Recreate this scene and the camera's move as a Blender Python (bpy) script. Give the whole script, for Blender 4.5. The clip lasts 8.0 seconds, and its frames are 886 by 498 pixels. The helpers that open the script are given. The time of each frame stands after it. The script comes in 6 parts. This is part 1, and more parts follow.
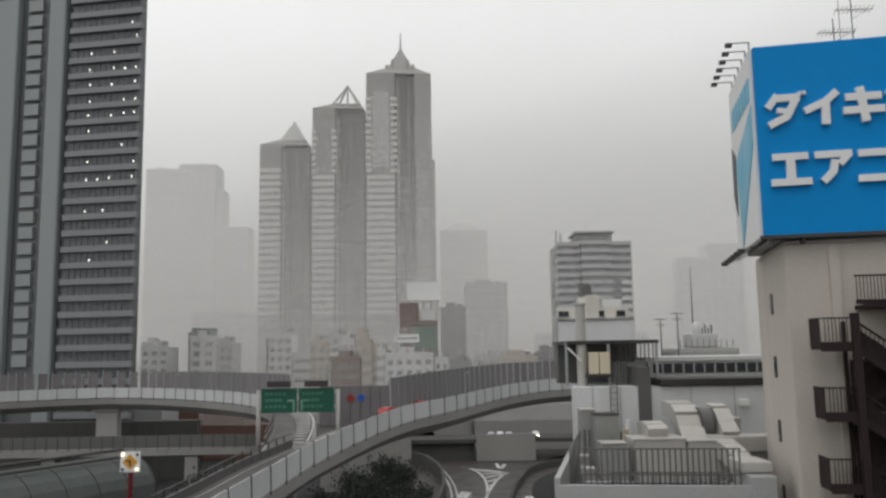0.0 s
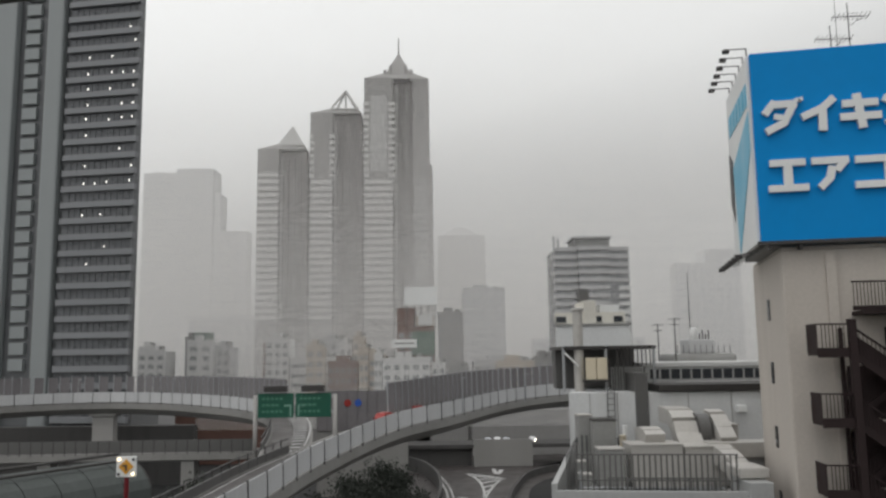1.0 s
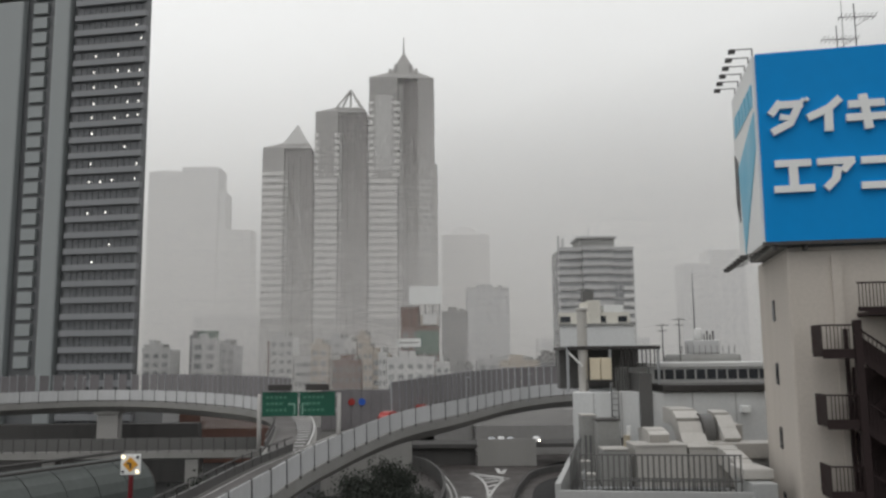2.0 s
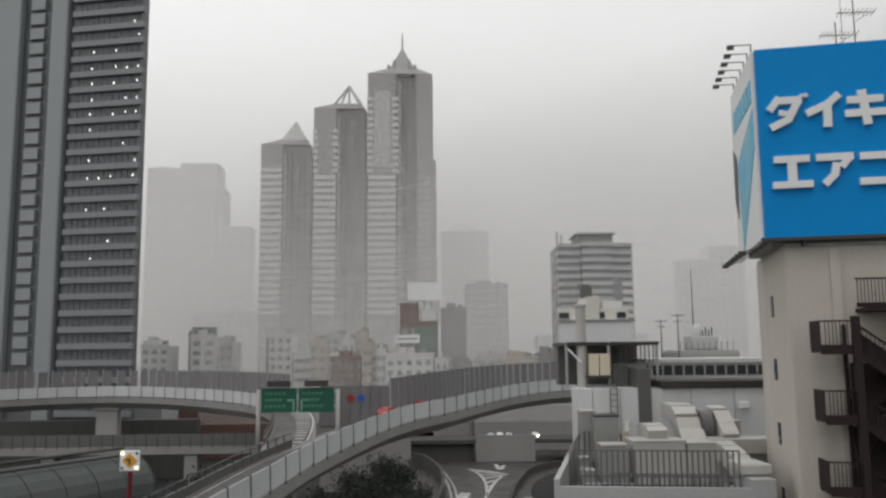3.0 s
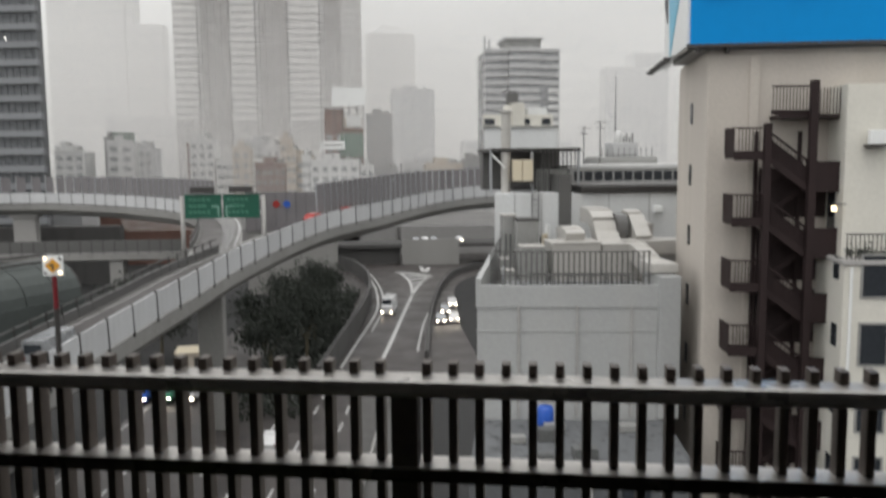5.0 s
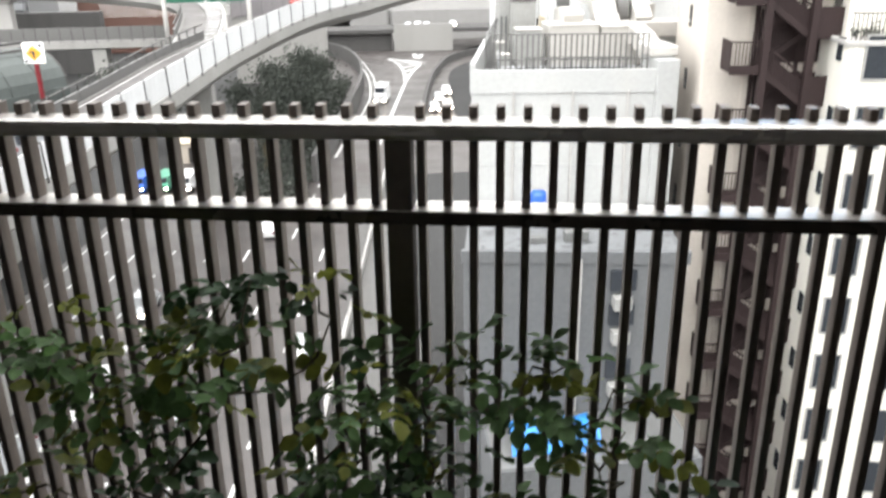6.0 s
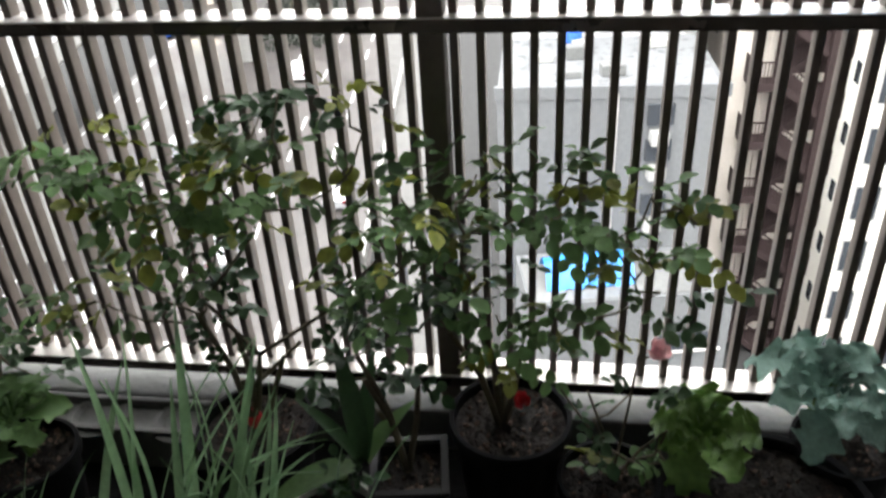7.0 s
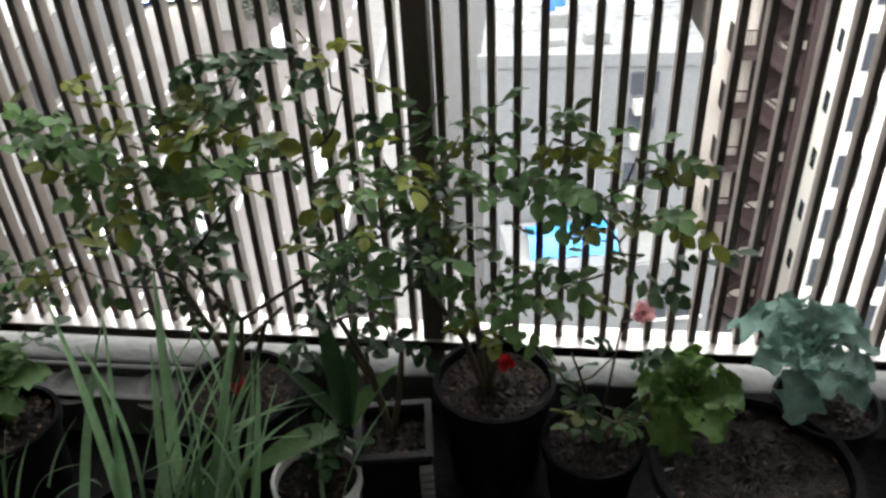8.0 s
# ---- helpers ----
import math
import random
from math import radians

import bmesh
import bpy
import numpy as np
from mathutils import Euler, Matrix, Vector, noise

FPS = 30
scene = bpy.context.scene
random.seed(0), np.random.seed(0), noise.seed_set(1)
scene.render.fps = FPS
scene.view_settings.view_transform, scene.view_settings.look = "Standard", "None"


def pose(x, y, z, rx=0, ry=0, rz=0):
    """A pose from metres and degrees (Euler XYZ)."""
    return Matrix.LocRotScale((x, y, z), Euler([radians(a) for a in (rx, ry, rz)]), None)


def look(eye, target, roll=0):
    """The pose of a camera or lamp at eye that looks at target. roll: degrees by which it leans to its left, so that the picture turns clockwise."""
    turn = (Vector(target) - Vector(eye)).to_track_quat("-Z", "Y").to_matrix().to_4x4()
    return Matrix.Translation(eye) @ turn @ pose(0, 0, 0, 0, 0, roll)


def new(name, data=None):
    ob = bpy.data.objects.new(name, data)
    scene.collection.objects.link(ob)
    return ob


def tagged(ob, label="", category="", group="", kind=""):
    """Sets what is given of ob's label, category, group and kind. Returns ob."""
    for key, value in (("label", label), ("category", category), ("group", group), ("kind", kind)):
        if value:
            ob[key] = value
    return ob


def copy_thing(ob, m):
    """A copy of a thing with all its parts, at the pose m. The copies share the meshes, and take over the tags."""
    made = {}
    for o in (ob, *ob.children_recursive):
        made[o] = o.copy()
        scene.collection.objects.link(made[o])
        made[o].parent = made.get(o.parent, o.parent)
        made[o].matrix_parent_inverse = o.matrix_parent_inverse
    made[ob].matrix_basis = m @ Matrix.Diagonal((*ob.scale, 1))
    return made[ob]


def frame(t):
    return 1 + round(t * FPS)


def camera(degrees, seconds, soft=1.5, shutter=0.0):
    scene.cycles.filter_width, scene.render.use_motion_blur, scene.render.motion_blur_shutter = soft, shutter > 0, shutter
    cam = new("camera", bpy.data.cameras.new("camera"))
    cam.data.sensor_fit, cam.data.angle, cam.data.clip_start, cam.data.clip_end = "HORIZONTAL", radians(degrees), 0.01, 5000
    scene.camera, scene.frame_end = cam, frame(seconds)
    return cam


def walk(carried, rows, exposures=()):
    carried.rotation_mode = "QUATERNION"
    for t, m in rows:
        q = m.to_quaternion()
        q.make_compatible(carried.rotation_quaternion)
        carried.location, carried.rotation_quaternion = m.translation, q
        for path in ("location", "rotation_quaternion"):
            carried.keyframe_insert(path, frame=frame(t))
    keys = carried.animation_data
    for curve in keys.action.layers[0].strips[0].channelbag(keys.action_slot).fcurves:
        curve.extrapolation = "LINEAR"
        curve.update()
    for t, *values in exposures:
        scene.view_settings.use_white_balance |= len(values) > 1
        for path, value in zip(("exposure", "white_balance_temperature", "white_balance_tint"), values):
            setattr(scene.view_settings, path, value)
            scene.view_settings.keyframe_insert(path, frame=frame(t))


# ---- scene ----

# ---------------- camera ----------------
EYE = 28.0          # metres over the street
cam = camera(56.9, 8.0, soft=2.6, shutter=0.4)
ROWS = [
    (0.0, 0, 0, .165, 7.29, .91, 0), (0.5, 0, 0, .165, 7.54, .90, -.12), (1.0, 0, 0, .165, 7.64, .78, -.19),
    (1.5, 0, 0, .165, 7.68, .50, .11), (3.0, 0, 0, .165, 7.33, .57, .01), (3.5, 0, 0, .165, 7.19, .57, -.04),
    (4.0, 0, 0, .165, 4.06, 1.21, -.49), (4.2, .003, -.003, .16, 2.52, 1.17, -.87),
    (5.3, .026, -.021, .06, -10.83, .22, -5.97), (5.5, .024, -.015, .034, -14.31, .32, -5.82),
    (5.9, .022, -.02, .006, -20.03, .53, -6.07), (6.0, .024, -.013, -.006, -20.88, .81, -5.64),
    (6.5, .026, 0, -.033, -26.45, 3.59, -5.15), (7.0, .023, -.01, -.074, -31.93, 2.91, -4.03),
    (7.5, .027, .005, -.10, -33.85, 3.24, -4.48), (7.8, .022, 0, -.098, -33.84, 2.84, -4.22),
    (8.0, .024, -.003, -.097, -34.08, 2.52, -5.12),
]
walk(cam, [(t, pose(x, y, EYE + z, 90 + p, r, w)) for t, x, y, z, p, r, w in ROWS],
     exposures=[(0.0, 0.0), (3.6, 0.0), (4.0, -.06), (4.2, -.1), (5.3, .95), (5.5, 1.27), (5.9, 2.15), (6.5, 2.92), (7.0, 3.22), (7.5, 3.3), (8.0, 3.35)])

# ---------------- light ----------------
world = bpy.data.worlds.new("overcast_sky")
scene.world = world
world.use_nodes = True
wn, wl = world.node_tree.nodes, world.node_tree.links
wn.clear()
w_out = wn.new("ShaderNodeOutputWorld")
w_bg = wn.new("ShaderNodeBackground")
w_sky = wn.new("ShaderNodeTexSky")
w_sky.sky_type, w_sky.sun_disc = "NISHITA", False
w_sky.sun_elevation, w_sky.sun_rotation = radians(50), radians(200)
w_co = wn.new("ShaderNodeTexCoord")
w_sep = wn.new("ShaderNodeSeparateXYZ")
w_ramp = wn.new("ShaderNodeValToRGB")
w_noise = wn.new("ShaderNodeTexNoise")
w_noise.inputs["Scale"].default_value = 2.2
w_noise.inputs["Detail"].default_value = 5
w_add = wn.new("ShaderNodeMath")
w_add.operation = "MULTIPLY_ADD"
w_add.inputs[1].default_value = .14
w_mix = wn.new("ShaderNodeMix")
w_mix.data_type = "RGBA"
w_mix.inputs[0].default_value = .93
w_dim = wn.new("ShaderNodeMix")
w_dim.data_type, w_dim.blend_type = "RGBA", "MULTIPLY"
w_dim.inputs[0].default_value = 1
w_dim.inputs[7].default_value = (.1, .1, .1, 1)
els = w_ramp.color_ramp.elements
els[0].position, els[0].color = 0.0, (.40, .40, .40, 1)
els[1].position, els[1].color = 1.0, (1.1, 1.1, 1.1, 1)
for at, v in ((.16, (.52, .52, .51)), (.34, (.86, .86, .84)), (.60, (.98, .98, .96))):
    e = els.new(at)
    e.color = (*v, 1)
wl.new(w_co.outputs["Generated"], w_sep.inputs[0])
wl.new(w_co.outputs["Generated"], w_noise.inputs["Vector"])
wl.new(w_noise.outputs[0], w_add.inputs[0])
wl.new(w_sep.outputs["Z"], w_add.inputs[2])
w_side = wn.new("ShaderNodeMath")
w_side.operation = "MULTIPLY_ADD"
w_side.inputs[1].default_value = -.31
wl.new(w_sep.outputs["X"], w_side.inputs[0])
wl.new(w_add.outputs[0], w_side.inputs[2])
wl.new(w_side.outputs[0], w_ramp.inputs[0])
wl.new(w_sky.outputs[0], w_dim.inputs[6])
wl.new(w_dim.outputs[2], w_mix.inputs[6])
wl.new(w_ramp.outputs[0], w_mix.inputs[7])
wl.new(w_mix.outputs[2], w_bg.inputs[0])
w_bg.inputs[1].default_value = 1.02
wl.new(w_bg.outputs[0], w_out.inputs[0])

sun = new("sun", bpy.data.lights.new("sun", "SUN"))
sun.data.energy, sun.data.angle, sun.data.color = .5, radians(30), (1, .97, .93)
sun.matrix_world = look((0, 0, 300), (40, 120, 0))


# ---------------- materials ----------------
def mat(name, color, rough=.7, metal=0.0, vary=.18, big=.35, small=9.0, bump=.15, stain=.0, stain_col=(.05, .045, .04), streak=False, rnd=0.0, emit=0.0, soft=0.0, spec=.5):
    m = bpy.data.materials.new(name)
    m.use_nodes = True
    n, l = m.node_tree.nodes, m.node_tree.links
    b = n["Principled BSDF"]
    b.inputs["Roughness"].default_value, b.inputs["Metallic"].default_value = rough, metal
    b.inputs["Specular IOR Level"].default_value = spec
    co = n.new("ShaderNodeTexCoord")
    src = co.outputs["Object"]
    if streak:
        mp = n.new("ShaderNodeMapping")
        mp.inputs["Scale"].default_value = (1, 1, .12)
        l.new(src, mp.inputs[0])
        src = mp.outputs[0]
    n1, n2 = n.new("ShaderNodeTexNoise"), n.new("ShaderNodeTexNoise")
    n1.inputs["Scale"].default_value, n1.inputs["Detail"].default_value = big, 6
    n2.inputs["Scale"].default_value, n2.inputs["Detail"].default_value = small, 8
    l.new(src, n1.inputs["Vector"])
    l.new(co.outputs["Object"], n2.inputs["Vector"])
    a = n.new("ShaderNodeMath")
    a.operation = "ADD"
    l.new(n1.outputs[0], a.inputs[0])
    l.new(n2.outputs[0], a.inputs[1])
    last = a.outputs[0]
    if rnd:
        oi = n.new("ShaderNodeObjectInfo")
        k = n.new("ShaderNodeMath")
        k.operation = "MULTIPLY_ADD"
        k.inputs[1].default_value = rnd
        l.new(oi.outputs["Random"], k.inputs[0])
        l.new(last, k.inputs[2])
        off = n.new("ShaderNodeMath")
        off.operation = "SUBTRACT"
        off.inputs[1].default_value = rnd / 2
        l.new(k.outputs[0], off.inputs[0])
        last = off.outputs[0]
    r = n.new("ShaderNodeMapRange")
    r.inputs[1].default_value, r.inputs[2].default_value = .6, 1.4
    r.inputs[3].default_value, r.inputs[4].default_value = 1 - vary, 1 + vary
    l.new(last, r.inputs[0])
    mul = n.new("ShaderNodeMix")
    mul.data_type, mul.blend_type = "RGBA", "MULTIPLY"
    mul.inputs[0].default_value = 1
    mul.inputs[6].default_value = (*color, 1)
    l.new(r.outputs[0], mul.inputs[7])
    col = mul.outputs[2]
    if stain:
        n3 = n.new("ShaderNodeTexNoise")
        n3.inputs["Scale"].default_value, n3.inputs["Detail"].default_value = big * 2.3, 9
        l.new(src, n3.inputs["Vector"])
        th = n.new("ShaderNodeMapRange")
        th.inputs[1].default_value, th.inputs[2].default_value = .52, .72
        th.inputs[3].default_value, th.inputs[4].default_value = 0, stain
        l.new(n3.outputs[0], th.inputs[0])
        sm = n.new("ShaderNodeMix")
        sm.data_type = "RGBA"
        l.new(th.outputs[0], sm.inputs[0])
        l.new(col, sm.inputs[6])
        sm.inputs[7].default_value = (*stain_col, 1)
        col = sm.outputs[2]
    l.new(col, b.inputs["Base Color"])
    rr = n.new("ShaderNodeMapRange")
    rr.inputs[1].default_value, rr.inputs[2].default_value = .3, .7
    rr.inputs[3].default_value, rr.inputs[4].default_value = max(.02, rough - .12), min(1, rough + .12)
    l.new(n1.outputs[0], rr.inputs[0])
    l.new(rr.outputs[0], b.inputs["Roughness"])
    if bump:
        bp = n.new("ShaderNodeBump")
        bp.inputs["Strength"].default_value = bump
        bp.inputs["Distance"].default_value = .02
        l.new(n2.outputs[0], bp.inputs["Height"])
        l.new(bp.outputs[0], b.inputs["Normal"])
    if soft:
        b.inputs["Subsurface Weight"].default_value = 0
        tr = n.new("ShaderNodeBsdfTranslucent")
        l.new(col, tr.inputs[0])
        mx = n.new("ShaderNodeMixShader")
        mx.inputs[0].default_value = soft
        l.new(b.outputs[0], mx.inputs[1])
        l.new(tr.outputs[0], mx.inputs[2])
        l.new(mx.outputs[0], n["Material Output"].inputs[0])
    if emit:
        b.inputs["Emission Color"].default_value = (*color, 1)
        b.inputs["Emission Strength"].default_value = emit
    return m


M = dict(
    asphalt=mat("wet_asphalt", (.054, .048, .046), .42, spec=.35, vary=.35, big=.15, small=30, bump=.2, stain=.5, stain_col=(.018, .018, .019)),
    ground=mat("city_ground", (.03, .03, .03), .8, spec=.2, vary=.3, big=.05, small=2),
    concrete=mat("weathered_concrete", (.24, .235, .225), .8, vary=.2, big=.12, small=4, stain=.35, stain_col=(.16, .15, .14), streak=True),
    pale_concrete=mat("pale_concrete", (.36, .35, .335), .8, vary=.15, big=.2, small=5, stain=.25, stain_col=(.25, .24, .22), streak=True),
    panel=mat("white_barrier_panel", (.50, .505, .51), .5, vary=.1, big=.8, small=8, rnd=.5, stain=.2, stain_col=(.3, .3, .3), streak=True),
    screen=mat("grey_barrier_screen", (.17, .16, .165), .5, vary=.2, big=.3, small=3, rnd=.4),
    steel_dark=mat("dark_steel", (.05, .047, .045), .45, metal=.3, vary=.25),
    steel=mat("galvanised_steel", (.4, .41, .42), .45, metal=.6, vary=.15),
    steel_mid=mat("weathered_grey_steel", (.115, .113, .11), .5, metal=.2, vary=.2),
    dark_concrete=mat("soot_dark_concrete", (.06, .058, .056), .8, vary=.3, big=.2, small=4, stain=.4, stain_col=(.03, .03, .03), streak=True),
    road_white=mat("road_paint", (.5, .5, .49), .45, vary=.15, big=.8, small=14, stain=.3, stain_col=(.2, .2, .2)),
    sign_green=mat("sign_green", (.004, .080, .048), .4, vary=.06),
    sign_dim=mat("sign_small_lettering", (.06, .19, .13), .4, vary=.05),
    sign_pale=mat("sign_lettering", (.16, .30, .24), .4, vary=.05),
    tower_dark=mat("dark_stone_cladding", (.115, .12, .125), .35, vary=.15, big=.1, rnd=.3),
    tower_band=mat("grey_granite_band", (.215, .222, .232), .5, vary=.1, big=.1, rnd=.3),
    tower_glass=mat("dark_window_glass", (.03, .034, .04), .08, vary=.2, bump=0),
    tower_pale=mat("pale_metal_column", (.26, .28, .282), .4, vary=.08, big=.08),
    park_pale=mat("pale_granite", (.40, .40, .39), .6, vary=.06, big=.04, small=1),
    park_band=mat("pale_granite_ledge", (.60, .595, .58), .6, vary=.06, big=.04, rnd=.25),
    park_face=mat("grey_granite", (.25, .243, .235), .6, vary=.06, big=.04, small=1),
    # granite darkened: the recess shade is put into the stone colour
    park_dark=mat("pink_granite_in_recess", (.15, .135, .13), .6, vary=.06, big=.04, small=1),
    far_grey=mat("far_facade_grey", (.42, .42, .42), .7, vary=.08, big=.03, small=.5),
    far_light=mat("far_facade_light", (.55, .55, .54), .7, vary=.08, big=.05, small=.7, stain=.2, stain_col=(.35, .34, .33), streak=True),
    dim_wall=mat("dark_grey_facade", (.25, .245, .24), .8, vary=.1, big=.05, small=.7),
    tower_window=mat("grey_tinted_glass", (.105, .11, .118), .3, vary=.2, big=.4, bump=0),
    # facade and window greys raised near the sky: haze put into the colour
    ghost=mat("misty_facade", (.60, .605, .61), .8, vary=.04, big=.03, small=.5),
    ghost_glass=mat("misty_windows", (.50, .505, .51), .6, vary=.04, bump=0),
    far_tan=mat("far_facade_tan", (.44, .39, .33), .8, vary=.1, big=.05, small=.7),
    far_brown=mat("far_facade_brown", (.20, .135, .115), .8, vary=.12, big=.05, small=.7),
    # glass lightened so haze softens the window contrast
    far_glass=mat("far_windows", (.25, .255, .26), .2, vary=.2, bump=0, rnd=.6),
    white_wall=mat("white_painted_wall", (.35, .355, .35), .7, vary=.1, big=.25, small=6, stain=.3, stain_col=(.38, .37, .35), streak=True),
    duct=mat("duct_cladding", (.43, .415, .39), .5, metal=.15, vary=.12, big=.6, small=9, stain=.25, stain_col=(.33, .31, .28)),
    unit=mat("equipment_grey", (.25, .25, .24), .55, vary=.15, big=.7, stain=.3, stain_col=(.18, .17, .16)),
    bright_wall=mat("white_wall_panels", (.60, .61, .61), .65, vary=.1, big=.25, small=6, stain=.3, stain_col=(.42, .41, .39), streak=True),
    grey_render=mat("weathered_grey_render", (.092, .096, .1), .8, vary=.2, big=.25, small=6, stain=.5, stain_col=(.09, .09, .09), streak=True),
    roof=mat("rooftop_membrane", (.10, .102, .10), .5, vary=.25, big=.5, small=6, stain=.6, stain_col=(.08, .08, .08)),
    roof_worn=mat("peeling_roof_coating", (.115, .12, .125), .6, vary=.25, big=1.1, small=7, stain=1.0, stain_col=(.028, .028, .028)),
    beige=mat("beige_render", (.47, .43, .385), .85, vary=.1, big=.2, small=7, stain=.3, stain_col=(.33, .30, .26), streak=True),
    cream=mat("cream_tile_wall", (.62, .60, .54), .75, vary=.08, big=.2, small=7, stain=.25, stain_col=(.42, .40, .36), streak=True),
    stair=mat("brown_painted_steel", (.026, .017, .017), .65, spec=.2, vary=.25, big=.8, small=12),
    ad_blue=mat("sign_blue", (.0, .235, .60), .6, spec=.15, vary=.04, big=.15, small=2, bump=.03),
    ad_white=mat("sign_white", (.74, .75, .74), .4, vary=.05, big=.4),
    ad_sky=mat("sign_light_blue", (.12, .44, .62), .4, vary=.05),
    ad_black=mat("sign_black", (.03, .03, .035), .4, vary=.1),
    bar=mat("bronze_aluminium", (.14, .115, .10), .42, metal=.35, vary=.2, big=2, small=40, bump=.05),
    # worn aluminium, its base colour raised for sky glare
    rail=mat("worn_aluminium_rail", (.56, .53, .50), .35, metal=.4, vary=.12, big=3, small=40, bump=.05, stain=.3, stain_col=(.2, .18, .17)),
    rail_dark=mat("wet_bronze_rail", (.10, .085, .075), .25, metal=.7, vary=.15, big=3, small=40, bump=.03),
    curb=mat("balcony_concrete", (.095, .095, .09), .75, vary=.2, big=2.5, small=30, bump=.3, stain=.5, stain_col=(.14, .14, .125)),
    tank=mat("cream_tank", (.60, .53, .40), .5, vary=.08),
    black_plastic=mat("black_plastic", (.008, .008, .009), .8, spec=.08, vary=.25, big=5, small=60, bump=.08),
    white_pot=mat("white_plastic", (.66, .66, .63), .4, vary=.1, big=6, small=60, stain=.3, stain_col=(.3, .28, .24)),
    soil=mat("dark_soil", (.020, .015, .012), .95, vary=.7, big=14, small=120, bump=.9, stain=.5, stain_col=(.07, .052, .04)),
    grit=mat("soil_grit", (.11, .07, .056), .9, vary=.5, big=30, small=120, bump=.5, rnd=1.2),
    leaf=mat("rose_leaf", (.10, .18, .065), .55, spec=.3, vary=.4, big=9, small=60, rnd=1.2, soft=.42, bump=.1),
    leaf_yellow=mat("yellowing_leaf", (.17, .19, .035), .55, spec=.3, vary=.4, big=9, small=60, rnd=1.0, soft=.45, bump=.1),
    # darker copy of the rose leaf, shade put into its colour
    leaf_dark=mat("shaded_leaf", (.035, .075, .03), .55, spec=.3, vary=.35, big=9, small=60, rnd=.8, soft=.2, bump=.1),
    kale=mat("kale_leaf", (.18, .30, .25), .6, vary=.3, big=12, small=70, rnd=.8, soft=.3, bump=.3),
    lettuce=mat("lettuce_leaf", (.10, .19, .04), .5, vary=.3, big=12, small=60, rnd=.6, soft=.3, bump=.3),
    grass=mat("lemongrass_blade", (.22, .36, .19), .5, vary=.25, big=8, small=60, rnd=.7, soft=.3, bump=.1),
    stem=mat("rose_stem", (.09, .075, .045), .7, vary=.3, big=15, small=80, bump=.3),
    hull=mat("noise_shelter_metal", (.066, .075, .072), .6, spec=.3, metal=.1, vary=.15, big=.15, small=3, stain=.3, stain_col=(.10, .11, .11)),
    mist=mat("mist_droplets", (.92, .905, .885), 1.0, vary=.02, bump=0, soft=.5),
    tree=mat("dark_foliage", (.030, .036, .028), .7, vary=.4, big=.4, small=3, soft=.1),
)


def lamp_mat(name, color, strength):
    m = mat(name, color, .4, vary=.05, bump=0, emit=strength)
    return m


M["lamp_warm"] = lamp_mat("warm_lamp", (1, .80, .50), 2.5)
M["lamp_white"] = lamp_mat("white_lamp", (1, .86, .64), 14)
M["lamp_red"] = lamp_mat("red_lamp", (.11, .004, .008), .05)
M["lit_window"] = lamp_mat("lit_window", (1, .97, .9), 1.6)


# ---------------- building blocks ----------------
def box(bm, x0, x1, y0, y1, z0, z1, bev=0.0, m=None):
    vs = [bm.verts.new((x, y, z)) for x in (x0, x1) for y in (y0, y1) for z in (z0, z1)]
    if m is not None:
        for v in vs:
            v.co = m @ v.co
    fs = [bm.faces.new([vs[i] for i in q]) for q in ((0, 1, 3, 2), (4, 6, 7, 5), (0, 4, 5, 1), (2, 3, 7, 6), (0, 2, 6, 4), (1, 5, 7, 3))]
    if bev:
        es = list({e for f in fs for e in f.edges})
        bmesh.ops.bevel(bm, geom=es, offset=bev, segments=2, affect="EDGES", profile=.6)
    return bm


def bx(*a, **k):
    return box(bmesh.new(), *a, **k)


def tube(bm, a, b, r0, r1=None, n=10, caps=True):
    a, b = Vector(a), Vector(b)
    r1 = r0 if r1 is None else r1
    q = (b - a).to_track_quat("Z", "Y")
    ring = [[bm.verts.new(c + q @ Vector((r * math.cos(t * math.tau / n), r * math.sin(t * math.tau / n), 0))) for t in range(n)] for c, r in ((a, r0), (b, r1))]
    for i in range(n):
        bm.faces.new((ring[0][i], ring[0][(i + 1) % n], ring[1][(i + 1) % n], ring[1][i]))
    if caps:
        bm.faces.new(ring[0][::-1])
        bm.faces.new(ring[1])
    return bm


def lathe(bm, prof, n=28, at=(0, 0, 0)):
    rings = [[bm.verts.new((at[0] + r * math.cos(i * math.tau / n), at[1] + r * math.sin(i * math.tau / n), at[2] + z)) for i in range(n)] for r, z in prof]
    for p, q in zip(rings, rings[1:]):
        for i in range(n):
            bm.faces.new((p[i], p[(i + 1) % n], q[(i + 1) % n], q[i]))
    return bm


def strip(bm, line_a, line_b):
    """A sheet between two lines of equally many points."""
    va, vb = [bm.verts.new(p) for p in line_a], [bm.verts.new(p) for p in line_b]
    for i in range(len(va) - 1):
        bm.faces.new((va[i], va[i + 1], vb[i + 1], vb[i]))
    return bm


def solid(bm, prof_rings):
    """A closed body swept through rings of equally many points."""
    rs = [[bm.verts.new(p) for p in r] for r in prof_rings]
    k = len(rs[0])
    for p, q in zip(rs, rs[1:]):
        for i in range(k):
            bm.faces.new((p[i], p[(i + 1) % k], q[(i + 1) % k], q[i]))
    bm.faces.new(rs[0][::-1])
    bm.faces.new(rs[-1])
    return bm


def mesh_of(name, bm, material, smooth=False):
    bmesh.ops.recalc_face_normals(bm, faces=bm.faces)
    me = bpy.data.meshes.new(name)
    bm.to_mesh(me)
    bm.free()
    me.materials.append(material)
    if smooth:
        me.shade_smooth()
    return me


